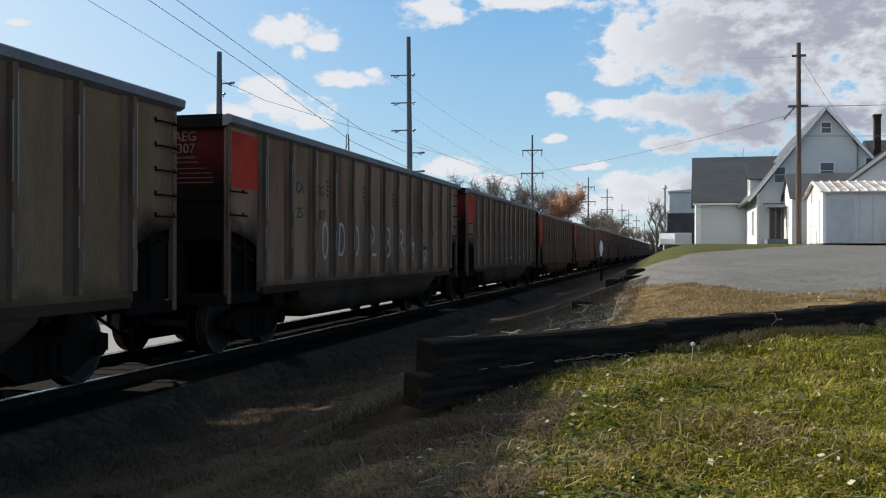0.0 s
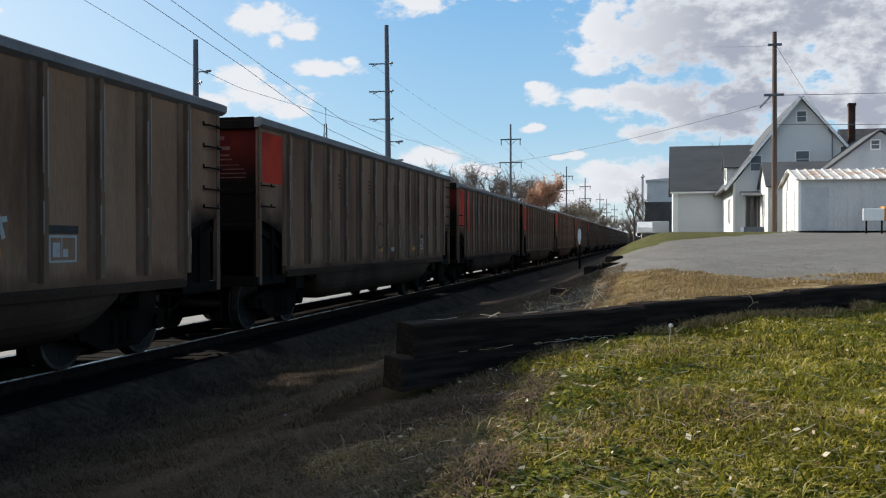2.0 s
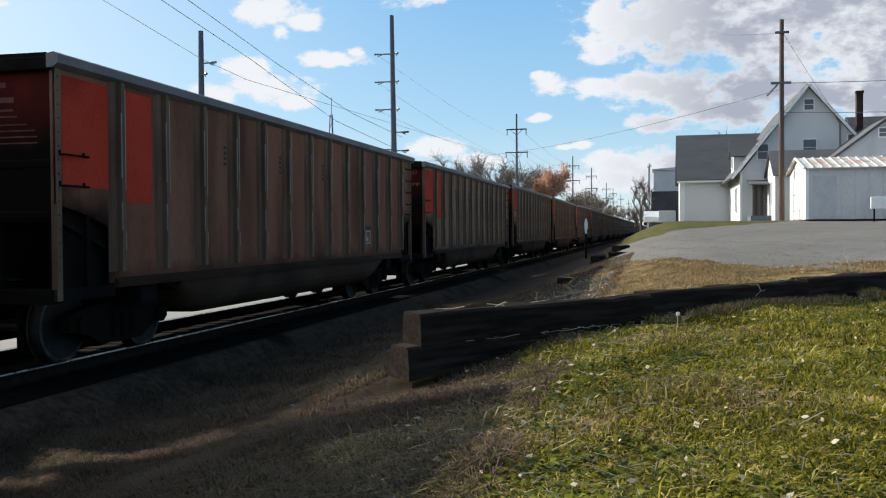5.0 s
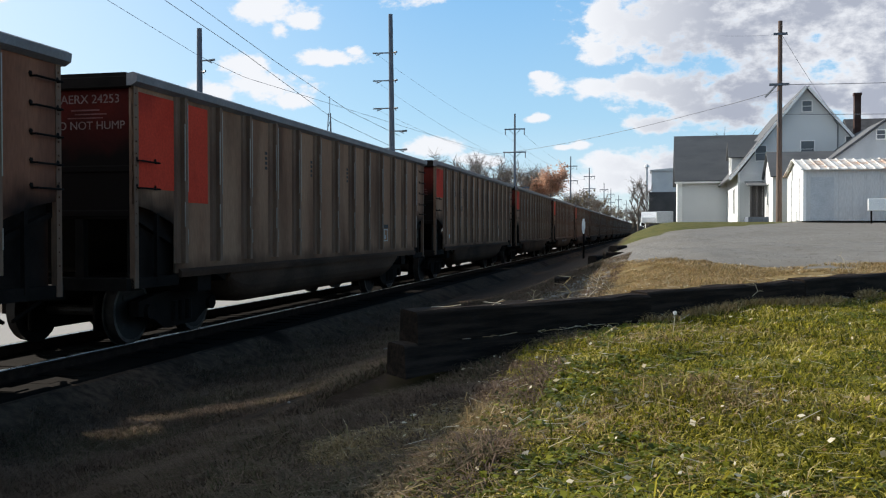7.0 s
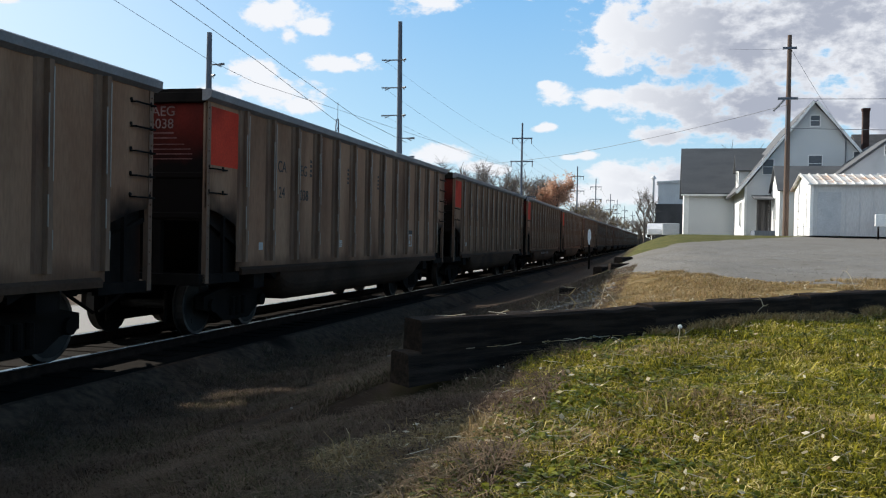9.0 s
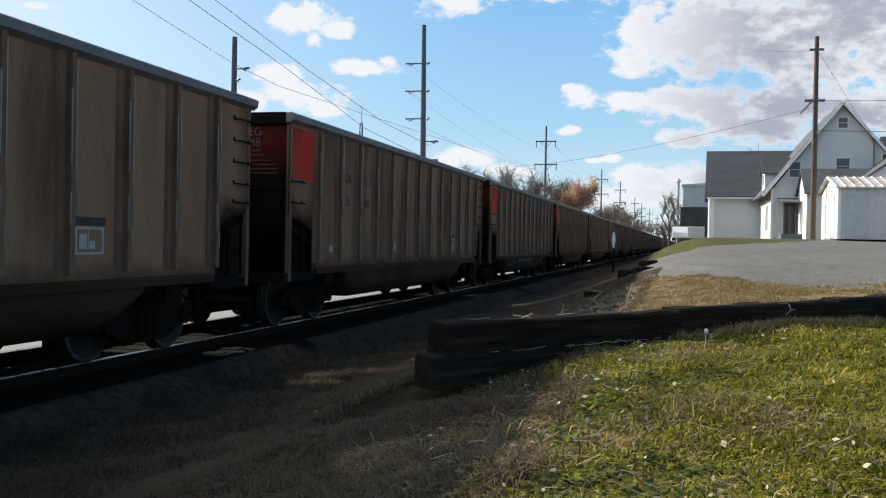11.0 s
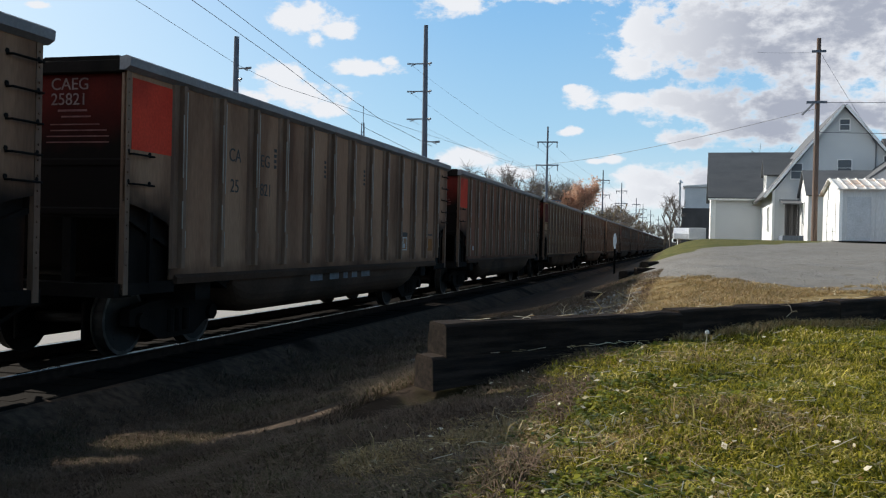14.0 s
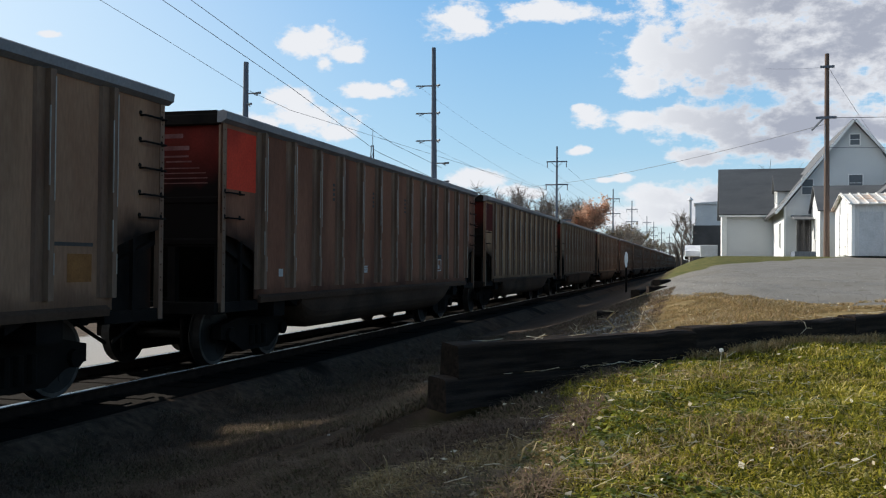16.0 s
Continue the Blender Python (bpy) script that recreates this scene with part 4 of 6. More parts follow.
        run = []
        run.append(arc(3.9, 1.62, 0.13, 0.33, 60, 420, 16))
        run.append(arc(4.75, 1.65, 0.2, 0.3, 100, -110, 10) + [(4.62, 1.35), (4.68, 1.95)])
        run.append(arc(5.6, 1.63, 0.2, 0.3, 0, 360, 14))
        run.append(arc(6.62, 1.78, 0.2, 0.17, 160, -40, 10) + [(6.42, 1.36), (6.95, 1.34)])
        run.append(arc(7.75, 1.78, 0.2, 0.16, 150, -80, 10) + arc(7.75, 1.46, 0.24, 0.16, 80, -160, 10))
        run.append([(8.72, 1.32), (8.74, 1.9)] + arc(8.82, 1.76, 0.2, 0.15, 100, -90, 9) + [(9.12, 1.33)])
        run.append([(9.6, 1.4), (9.65, 1.68), (9.78, 1.5), (9.9, 1.66), (9.98, 1.42)])
        run.append([(9.62, 1.55), (10.02, 1.6)])
        stroke("graffiti", M_GRAF, car, run, 0.06, "pale sprayed loops and figures")
        side_patch("rust_patch", M_ORANGE, car, 9.62, 9.95, 1.2, 1.3, "orange smear of paint")
    if k == 2:
        run = [arc(7.0, 1.5, 0.3, 0.3, 0, 360, 12), [(8.0, 1.05), (8.05, 1.6), (8.25, 1.85), (8.42, 1.6), (8.55, 1.9), (8.62, 1.1)], arc(9.3, 1.35, 0.26, 0.32, 70, 420, 12),
               [(9.32, 1.66), (9.38, 1.85)], [(10.2, 1.2), (10.3, 1.75)]]
        stroke("graffiti", M_GRAFDARK, car, run, 0.045, "black sprayed letters")
        for y in (7.0, 10.0):
            side_patch("orange_patch", M_ORANGE, car, y, y + 0.35, 1.12, 1.22, "orange smear of paint")
        side_patch("white_smear", M_GRAF, car, 7.95, 8.2, 1.12, 1.22, "white smear of paint")
    if k == 7:
        side_patch("rust_patch", M_RUSTPATCH, car, 12.98, 13.38, 1.12, 1.42, "dull orange patch of paint")
        side_patch("dark_bar", M_DARKLET, car, 12.74, 13.4, 1.5, 1.54, "dark painted line")
        for y, w in ((5.55, 0.55), (6.45, 0.45), (7.15, 0.22), (7.6, 0.3), (8.15, 0.5)):
            side_patch("faded_paint", M_FADED, car, y, y + w, 0.62, 0.74, "faded bluish spray paint on the tub", x=1.5)


CAR = build_car()
TRAIN = []
for k in range(-1, 40):
    if k == -1:
        car = CAR
    else:
        car = copy_thing(CAR, Matrix())
        if k in (3, 4):
            car.scale = (1, 1, 0.968)      # a slightly lower build
    TRAIN.append((k, car))
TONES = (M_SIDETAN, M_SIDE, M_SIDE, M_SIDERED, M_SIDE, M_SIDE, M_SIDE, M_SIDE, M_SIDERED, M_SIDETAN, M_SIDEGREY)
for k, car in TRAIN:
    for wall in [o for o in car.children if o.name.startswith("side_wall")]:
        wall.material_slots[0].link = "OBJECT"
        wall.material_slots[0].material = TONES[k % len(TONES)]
    dress_car(k, car)
    wide = k in (3, 4)
    words = "weathered grey-brown coal hopper car, red-painted end with white stencils"
    if k == 1:
        words = "grey-brown coal hopper car with pale sprayed graffiti along its side"
    elif k == 2:
        words = "grey-brown coal hopper car with black graffiti and orange smears"
    elif wide:
        words = "grey-brown coal hopper car with two red panels beside its end"
    elif k > 9:
        words = "brown ribbed coal hopper car in a long train"
    tagged(car, words)


def car_pose(k, s):
    return pose(TRACK_X, 10.95 + (CAR_PITCH - CAR_LEN) + (k - 1) * CAR_PITCH - s, TRACK_LIFT)


def travel(t):
    return float(np.interp(t, [a for a, b in TRAVEL], [b for a, b in TRAVEL]))


def motions():
    for k, car in TRAIN:
        walk(car, [(t, car_pose(k, s)) for t, s in TRAVEL])
        if 0 <= k <= 9:
            for tr in [o for o in car.children if o.name.startswith("truck")]:
                for w in [o for o in tr.children if o.name.startswith("wheelset")]:
                    y = w.matrix_basis.translation.y
                    walk(w, [(i / 15, pose(0, y, RAIL_Z + WHEEL_R) @ Matrix.Rotation(travel(i / 15) / WHEEL_R, 4, "X")) for i in range(241)])

# ---- timber wall and loose timbers ----
def timber_mesh(length, w=0.23, h=0.232):
    bm = bmesh.new()
    n = 10
    random.seed(int(length * 100))
    rings = []
    for i in range(n + 1):
        x = length * i / n
        j = [random.uniform(-0.012, 0.012) for _ in range(8)]
        rings.append([bm.verts.new((x, p[0], p[1])) for p in ((-w / 2 + j[0], j[1]), (w / 2 + j[2], j[3]), (w / 2 + j[4], h - 0.02 + j[5]), (w / 2 - 0.03, h + j[5]), (-w / 2 + 0.03, h + j[7]), (-w / 2 + j[6], h - 0.02 + j[7]))])
    for a, b in zip(rings, rings[1:]):
        for q in range(6):
            bm.faces.new((a[q], a[(q + 1) % 6], b[(q + 1) % 6], b[q]))
    bm.faces.new(rings[0][::-1])
    bm.faces.new(rings[-1])
    return mesh_of("timber", bm, M_TIE)


def timbers():
    wall = thing("timber_retaining_wall", "low retaining wall of old black creosoted railway sleepers", "retaining wall")
    ang = math.degrees(math.atan2(WDIR[1], WDIR[0]))
    me, me2 = timber_mesh(2.57), timber_mesh(2.575)
    for course, (start, z, off) in enumerate(((-0.12, 0.352, 0.0), (0.0, 0.585, 0.012))):
        for i in range(5):
            a = start + i * 2.58
            p = WALL + WDIR * a + np.array((-WDIR[1], WDIR[0])) * (off - 0.05)
            again("sleeper", me if (i + course) % 2 == 0 else me2, wall, pose(p[0], p[1], z + 0.05 + 0.032 * i, random.uniform(-2, 2), -0.4, ang + random.uniform(-0.8, 0.8)))
    for x, y, l, rz, ry in ((-1.95, 18.3, 0.45, 8, 0), (-1.7, 25.6, 0.9, 80, 0), (-1.35, 25.2, 1.2, 20, 0), (-1.25, 28.0, 0.8, 70, 0), (-1.5, 30.5, 1.2, 10, 0), (-2.1, 12.6, 0.35, 50, 0)):
        ob = tagged(new("old_sleeper", timber_mesh(l, 0.24, 0.22 if l > 0.4 else 0.12)), "short weathered black railway sleeper lying on the bank", "sleeper", "loose sleepers")
        zz = float(ground_z(x, y))
        ob.matrix_basis = pose(x, y, zz - 0.03 + (0.2 if ry else 0), 0, ry, rz)


timbers()


def litter():
    """Dry stalks caught on the timbers."""
    rng = np.random.RandomState(44)
    n = 150
    a = rng.uniform(0.3, 9.6, n)
    top = rng.rand(n) < 0.35
    s = np.where(top, rng.uniform(-0.1, 0.1, n), -0.155 - rng.uniform(0, 0.03, n))
    z = np.where(top, 0.873, 0.635) + 0.0125 * a
    c = np.stack([WALL[0] + WDIR[0] * a - WDIR[1] * s, WALL[1] + WDIR[1] * a + WDIR[0] * s, z], 1)
    t = rng.normal(0, 0.35, n)
    d = np.stack([WDIR[0] * np.cos(t) - WDIR[1] * np.sin(t), WDIR[1] * np.cos(t) + WDIR[0] * np.sin(t), rng.normal(0, 0.15, n)], 1)
    ln = rng.uniform(0.03, 0.12, n)[:, None]
    w = np.array((0, 0, 0.0022))
    v = np.stack([c - d * ln - w, c + d * ln - w, c + d * ln + w, c - d * ln + w], 1).reshape(-1, 3)
    soup("straw_litter", v, np.arange(4 * n).reshape(-1, 4), M_DEADLEAF, "pale dry stalks caught on the timbers", "straw")


litter()


# ---- buildings ----
def wall_gable(bm, x0, x1, y0, y1, z0, eave_l, eave_r, xa, apex):
    prism(bm, [(x0, z0), (x1, z0), (x1, eave_r), (xa, apex), (x0, eave_l)], "y", y0, y1)


def slab(bm, p, q, along_, a, b, t=0.14):
    """A roof plane: from eave p to ridge q in the section, pushed along the axis."""
    d = Vector((q[0] - p[0], q[1] - p[1])).normalized()
    n = Vector((-d.y, d.x)) * t
    if n.y < 0:
        n = -n
    prism(bm, [(p[0], p[1] + 0.01), (q[0], q[1] + 0.01), (q[0] + n.x, q[1] + n.y), (p[0] + n.x, p[1] + n.y)], along_, a, b)


def window(parent, x, y, z, w, h, face="y"):
    """Sash window in a wall that looks to -y, or to -x."""
    turn = pose(x, y, z) if face == "y" else pose(x, y, z, 0, 0, -90)
    bm = bmesh.new()
    for a in ((-w / 2, 0.06, -h / 2, w / 2, 0.09, h / 2),):
        box(bm, a[0], -0.02, a[2], a[3], 0.0, a[5])
    win = part("window", bm, M_GLASS, parent, "dark glass sash window")
    win.matrix_basis = turn
    bm = bmesh.new()
    t = 0.06
    for x0, z0, x1, z1 in ((-w / 2 - t, h / 2, w / 2 + t, h / 2 + t), (-w / 2 - t, -h / 2 - t, w / 2 + t, -h / 2), (-w / 2 - t, -h / 2, -w / 2, h / 2), (w / 2, -h / 2, w / 2 + t, h / 2), (-w / 2, -0.015, w / 2, 0.015)):
        box(bm, x0, -0.06, z0, x1, -0.003, z1)
    part("window_frame", bm, M_TRIM, win, "white painted frame")


def clap_lines(bm, x0, x1, y, z0, z1, step=0.16):
    """Lapped boards, each a thin wedge proud of the wall that looks to -y."""
    z = z0
    while z < z1:
        prism(bm, [(y, z), (y - 0.022, z), (y - 0.006, min(z + step, z1)), (y, min(z + step, z1))], "x", x0, x1)
        z += step


def farmhouse():
    h = thing("farmhouse", "white clapboard gabled farmhouse with grey shingle roofs", "house", m=pose(0, 0, LIFT * 60))
    G = 1.3
    # main gable block
    bm = bmesh.new()
    wall_gable(bm, 4.98, 13.2, 60.0, 76.0, G, 4.55, 4.6, 8.84, 9.62)
    main = part("main_wall", bm, M_CLAP, h)
    bm = bmesh.new()
    clap_lines(bm, 5.0, 13.1, 59.998, 0, 0.16)
    me = mesh_of("clapboard", bm, M_CLAP)
    for i in range(20):
        again("clapboard", me, main, pose(0, 0, G + 0.16 * i))
    for x in (4.45, 13.5):
        bm = bmesh.new()
        slab(bm, (x, 4.12), (8.84, 9.66), "y", 59.6, 76.4)
        part("roof", bm, M_SHINGLE, h)
        bm = bmesh.new()
        slab(bm, (x, 4.06), (8.84, 9.6), "y", 59.52, 59.6, 0.16)
        part("bargeboard", bm, M_TRIM, h, "white bargeboard")
    window(h, 8.9, 59.99, 8.55, 0.52, 0.62)
    window(h, 8.95, 59.99, 5.95, 0.74, 0.95)
    window(h, 6.25, 59.99, 5.75, 0.6, 0.9)
    window(h, 11.6, 59.99, 6.1, 0.95, 1.1)
    window(h, 4.97, 63.5, 2.9, 0.8, 1.5, "x")
    bm = bmesh.new()
    rod(bm, (10.65, 59.95, 7.4), (10.65, 59.95, 2.2), 0.04, n=8)
    rod(bm, (10.65, 59.95, 7.4), (10.4, 59.8, 7.7), 0.04, n=8)
    part("downpipe", bm, M_INSUL, h)
    bm = bmesh.new()
    box(bm, 4.9, 59.95, G, 5.04, 60.12, 4.6)
    part("corner_trim", bm, M_TRIM, h)
    # left wing at the back, ridge across
    bm = bmesh.new()
    prism(bm, [(70.0, G), (77.0, G), (77.0, 4.75), (73.5, 8.0), (70.0, 4.75)], "x", 1.57, 7.5)
    part("wing_wall", bm, M_CLAP, h)
    for y in (69.6, 77.4):
        bm = bmesh.new()
        slab(bm, (y, 4.5), (73.5, 8.12), "x", 1.3, 8.2)
        part("wing_roof", bm, M_SHINGLE, h)
    bm = bmesh.new()
    box(bm, 1.5, 69.92, G, 1.85, 70.15, 4.7)
    part("corner_trim", bm, M_TRIM, h)
    bm = bmesh.new()
    box(bm, 1.3, 69.56, 4.42, 4.98, 69.62, 4.56)
    part("eave_board", bm, M_TRIM, h)
    # dormer on the long left slope, its gable to -x
    bm = bmesh.new()
    prism(bm, [(63.0, 4.6), (65.0, 4.6), (65.0, 5.85), (64.0, 6.75), (63.0, 5.85)], "x", 4.75, 6.6)
    dm = part("dormer", bm, M_CLAP, h)
    for y in (62.8, 65.2):
        bm = bmesh.new()
        slab(bm, (y, 5.68), (64.0, 6.8), "x", 4.55, 7.0, 0.09)
        part("dormer_roof", bm, M_SHINGLE, dm)
    window(dm, 4.74, 64.0, 5.4, 0.6, 0.7, "x")
    # porch: open frame with lattice
    porch = thing("porch", "open lattice porch with a dark frame beside the house", "porch", m=pose(0, 0, LIFT * 60))
    for x in (5.5, 5.85, 6.2):
        bm = bmesh.new()
        box(bm, x - 0.05, 57.9, 1.55, x + 0.05, 58.0, 3.7)
        part("post", bm, M_DARKSID, porch)
    bm = bmesh.new()
    prism(bm, [(57.6, 3.62), (60.0, 3.95), (60.0, 4.03), (57.6, 3.7)], "x", 5.3, 6.4)
    part("roof", bm, M_SHINGLE, porch)
    bm = bmesh.new()
    box(bm, 5.5, 58.6, 1.75, 6.2, 58.64, 3.75)
    part("screen", bm, M_DARKSID, porch, "dark insect screen")
    bm = bmesh.new()
    for i in range(7):
        x = 5.52 + i * 0.11
        rod(bm, (x, 57.95, 1.8), (x, 57.95, 3.65), 0.011, n=4)
    for i in range(12):
        z = 1.85 + i * 0.15
        rod(bm, (5.5, 57.95, z), (6.2, 57.95, z), 0.011, n=4)
    part("lattice", bm, M_DARKSID, porch, "dark lattice")
    bm = bmesh.new()
    box(bm, 5.3, 57.4, 1.35, 6.5, 60.0, 1.8)
    part("deck", bm, M_POLEGREY, porch)
    # sunny small wing: gable looks to -x
    w = thing("side_wing", "small white gabled wing with a grey roof", "house", m=pose(0, 0, LIFT * 60))
    bm = bmesh.new()
    prism(bm, [(55.6, 1.3), (59.9, 1.3), (59.9, 4.15), (57.75, 5.5), (55.6, 4.15)], "x", 6.45, 11.5)
    part("wing_wall", bm, M_CLAP, w)
    for p in (55.35, 60.15):
        bm = bmesh.new()
        slab(bm, (p, 4.0), (57.75, 5.56), "x", 6.3, 11.6, 0.08)
        part("roof", bm, M_SHINGLE, w)
    window(w, 6.44, 57.6, 3.1, 0.6, 1.2, "x")
    # grey gabled house behind the shed
    g = thing("grey_house", "grey-sided gabled house with a vent window", "house", m=pose(0, 0, LIFT * 60))
    bm = bmesh.new()
    wall_gable(bm, 8.6, 16.0, 54.4, 62.0, 1.3, 4.25, 4.25, 12.1, 6.9)
    part("gable_wall", bm, M_GREYWALL, g)
    for x in (8.25, 16.3):
        bm = bmesh.new()
        slab(bm, (x, 4.02), (12.1, 6.95), "y", 54.1, 62.2, 0.1)
        part("roof", bm, M_SHINGLE, g)
    window(g, 11.85, 54.39, 6.2, 0.4, 0.45)
    # dark roof and chimney behind
    d = thing("dark_roofed_house", "house with a dark roof and a tall brick chimney", "house", m=pose(0, 0, LIFT * 60))
    bm = bmesh.new()
    prism(bm, [(66.5, 1.4), (75.5, 1.4), (75.5, 6.0), (71.0, 8.7), (66.5, 6.0)], "x", 13.3, 26)
    part("wall", bm, M_CLAP, d)
    for p in (66.0, 76.0):
        bm = bmesh.new()
        slab(bm, (p, 5.8), (71.0, 8.8), "x", 13.0, 26.2, 0.15)
        part("roof", bm, M_SHINGLE2, d)
    bm = bmesh.new()
    box(bm, 12.68, 65.6, 4.2, 13.08, 66.0, 10.0)
    box(bm, 12.64, 65.56, 9.88, 13.12, 66.04, 10.05)
    part("chimney", bm, M_BRICK, d, "tall dark brick chimney")


def shed():
    s = thing("garage_shed", "white board garage with a rusting ribbed metal roof", "shed", m=pose(0, 0, LIFT * 48))
    G = 1.55
    x0, x1, ya, yb = 6.95, 16.5, 47.6, 53.4
    bm = bmesh.new()
    prism(bm, [(ya, G), (yb, G), (yb, 4.0), ((ya + yb) / 2, 4.62), (ya, 4.0)], "x", x0, x1)
    part("wall", bm, M_SHED, s)
    for p in (ya - 0.25, yb + 0.25):
        bm = bmesh.new()
        slab(bm, (p, 3.97), ((ya + yb) / 2, 4.67), "x", x0 - 0.2, x1 + 0.2, 0.05)
        r = part("roof", bm, M_TINROOF, s, "rust-streaked ribbed metal sheet")
        if p < ya:
            bm = bmesh.new()
            for i in range(24):
                x = x0 - 0.15 + i * 0.41
                d = Vector(((ya + yb) / 2 - p, 0.55))
                prism(bm, [(p, 4.03), (p + d.x, 4.73), (p + d.x, 4.77), (p, 4.07)], "x", x, x + 0.07)
            part("roof_rib", bm, M_TINROOF, r)
    bm = bmesh.new()
    for i in range(5):
        z = G + 0.05 + i * 0.42
        prism(bm, [(ya + 1.3, z), (yb - 1.3, z), (yb - 1.3, z + 0.4), (ya + 1.3, z + 0.4)], "x", x0 - 0.035, x0 - 0.004)
    part("garage_door", bm, M_TRIM, s, "white panelled overhead door", bevel=0.008)
    bm = bmesh.new()
    box(bm, 7.25, ya - 0.03, G + 0.05, 8.3, ya - 0.003, 3.65)
    part("side_door", bm, M_SHEDDOOR, s, "plain pale grey door")
    bm = bmesh.new()
    box(bm, 0, ya - 0.02, G + 0.1, 0.03, ya - 0.002, 3.95)
    me = mesh_of("batten", bm, M_SHED)
    for i in range(13):
        again("batten", me, s, pose(8.5 + i * 0.62, 0, 0))
    bm = bmesh.new()
    box(bm, x0 - 0.04, ya - 0.05, G, x0 + 0.1, ya - 0.001, 3.97)
    part("corner_board", bm, M_TRIM, s)
    # white-fronted trailer box on legs beside it
    b = thing("yard_cart", "small pale box on legs with an orange end", "cart", m=pose(0, 0, LIFT * 45))
    for nm, mat, a in (("panel", M_TRIM, (9.3, 45.0, 2.0, 10.2, 45.1, 2.55)), ("bin", M_ORANGE, (10.2, 45.0, 2.0, 11.0, 45.8, 2.65))):
        bm = bmesh.new()
        box(bm, *a)
        part(nm, bm, mat, b, bevel=0.02)
    for x, y in ((9.45, 45.05), (10.1, 45.05), (10.9, 45.05), (10.9, 45.75)):
        bm = bmesh.new()
        rod(bm, (x, y, float(ground_z(x, y)) - LIFT * 45 - 0.02), (x, y, 2.06), 0.04)
        part("leg", bm, M_NEARBLACK, b)


farmhouse()
shed()


# ---- grain elevator, parked car ----
def distance_things():
    e = thing("grain_elevator", "dark grain elevator with a pale concrete head house", "elevator", m=pose(0, 0, LIFT * 120))
    bm = bmesh.new()
    box(bm, -0.9, 120, 0.2, 3.5, 127, 5.4)
    part("base", bm, M_DARKSID, e)
    bm = bmesh.new()
    box(bm, -0.6, 121, 5.4, 2.6, 126, 8.1)
    prism(bm, [(-0.8, 8.1), (2.8, 8.1), (2.8, 8.5), (-0.8, 8.25)], "y", 120.8, 126.2)
    part("head_house", bm, M_CONC, e, "pale concrete head house")
    bm = bmesh.new()
    rod(bm, (-1.2, 121, 0.0), (-1.2, 121, 8.6), 0.16, n=8)
    rod(bm, (-1.2, 121, 8.6), (-1.2, 121, 9.0), 0.4, 0.1, n=8)
    part("leg_pipe", bm, M_CONC, e)
    t = thing("stored_trailer", "pale box trailer parked by the house", "trailer", m=pose(0, 0, LIFT * 62))
    bm = bmesh.new()
    box(bm, 0.0, 80, 1.6, 1.4, 84, 2.6)
    part("box", bm, M_CONC, t, bevel=0.04)
    for x, y in ((0.1, 81), (0.1, 83), (1.2, 81), (1.2, 83)):
        bm = bmesh.new()
        rod(bm, (x - 0.1, y, 1.6), (x + 0.1, y, 1.6), 0.3, n=14)
        part("wheel", bm, M_RUBBER, t)
    c = thing("parked_car", "white saloon car parked beyond the lot", "car", m=pose(0, 0, LIFT * 62))
    bm = bmesh.new()
    prism(bm, [(84.0, 1.65), (88.2, 1.65), (88.2, 2.1), (87.4, 2.2), (86.6, 2.65), (85.2, 2.68), (84.5, 2.25), (84.0, 2.2)], "x", -1.3, 0.3)
    part("body", bm, M_CARWHITE, c, bevel=0.06)
    bm = bmesh.new()
    prism(bm, [(84.7, 2.27), (87.2, 2.25), (86.55, 2.58), (85.3, 2.6)], "x", -1.33, 0.33)
    part("side_glass", bm, M_GLASS, c)
    for x in (-1.2, 0.2):
        for y in (84.8, 87.4):
            bm = bmesh.new()
            rod(bm, (x - 0.1, y, 1.72), (x + 0.12, y, 1.72), 0.31, n=14)
            part("wheel", bm, M_RUBBER, c)


distance_things()


# ---- poles and wires ----
def wire(name, points, r=0.018, sag=0.0, label="thin dark overhead cable"):
    cu = bpy.data.curves.new(name, "CURVE")
    cu.dimensions, cu.bevel_depth, cu.bevel_resolution = "3D", r, 0
    pts = []
    for (p, q) in zip(points, points[1:]):
        p, q = Vector(p), Vector(q)
        for i in range(16):
            f = i / 16
            pts.append(p.lerp(q, f) - Vector((0, 0, 4 * sag * f * (1 - f))))
    pts.append(Vector(points[-1]))
    sp = cu.splines.new("POLY")
    sp.points.add(len(pts) - 1)
    for s, p in zip(sp.points, pts):
        s.co = (*p, 1)
    cu.materials.append(M_WIRE)
    return tagged(new(name, cu), label, "cable", "overhead cables")


def tall_pole(x, y, top, arms, lean=0.0):
    p = thing("utility_pole", "tall slim grey utility pole with staggered line arms", "utility pole", "line poles", pose(x, y, 0, 0, lean, 0))
    bm = bmesh.new()
    rod(bm, (0, 0, -0.7), (0, 0, top), 0.24, 0.14, n=12)
    part("pole", bm, M_POLEGREY, p)
    for z, side in arms:
        bm = bmesh.new()
        rod(bm, (0, 0, z), (side * 1.1, -0.4, z - 0.05), 0.05, 0.035, n=6)
        rod(bm, (side * 0.55, -0.2, z - 0.03), (side * 0.9, -0.33, z - 0.2), 0.03, n=6)
        arm = part("arm", bm, M_INSUL, p)
        bm = bmesh.new()
        for i in range(5):
            rod(bm, (side * (0.8 + i * 0.07), -0.3 - i * 0.025, z - 0.05), (side * (0.83 + i * 0.07), -0.31 - i * 0.025, z - 0.05), 0.07, n=8)
        part("insulator", bm, M_INSUL, arm)
    return p


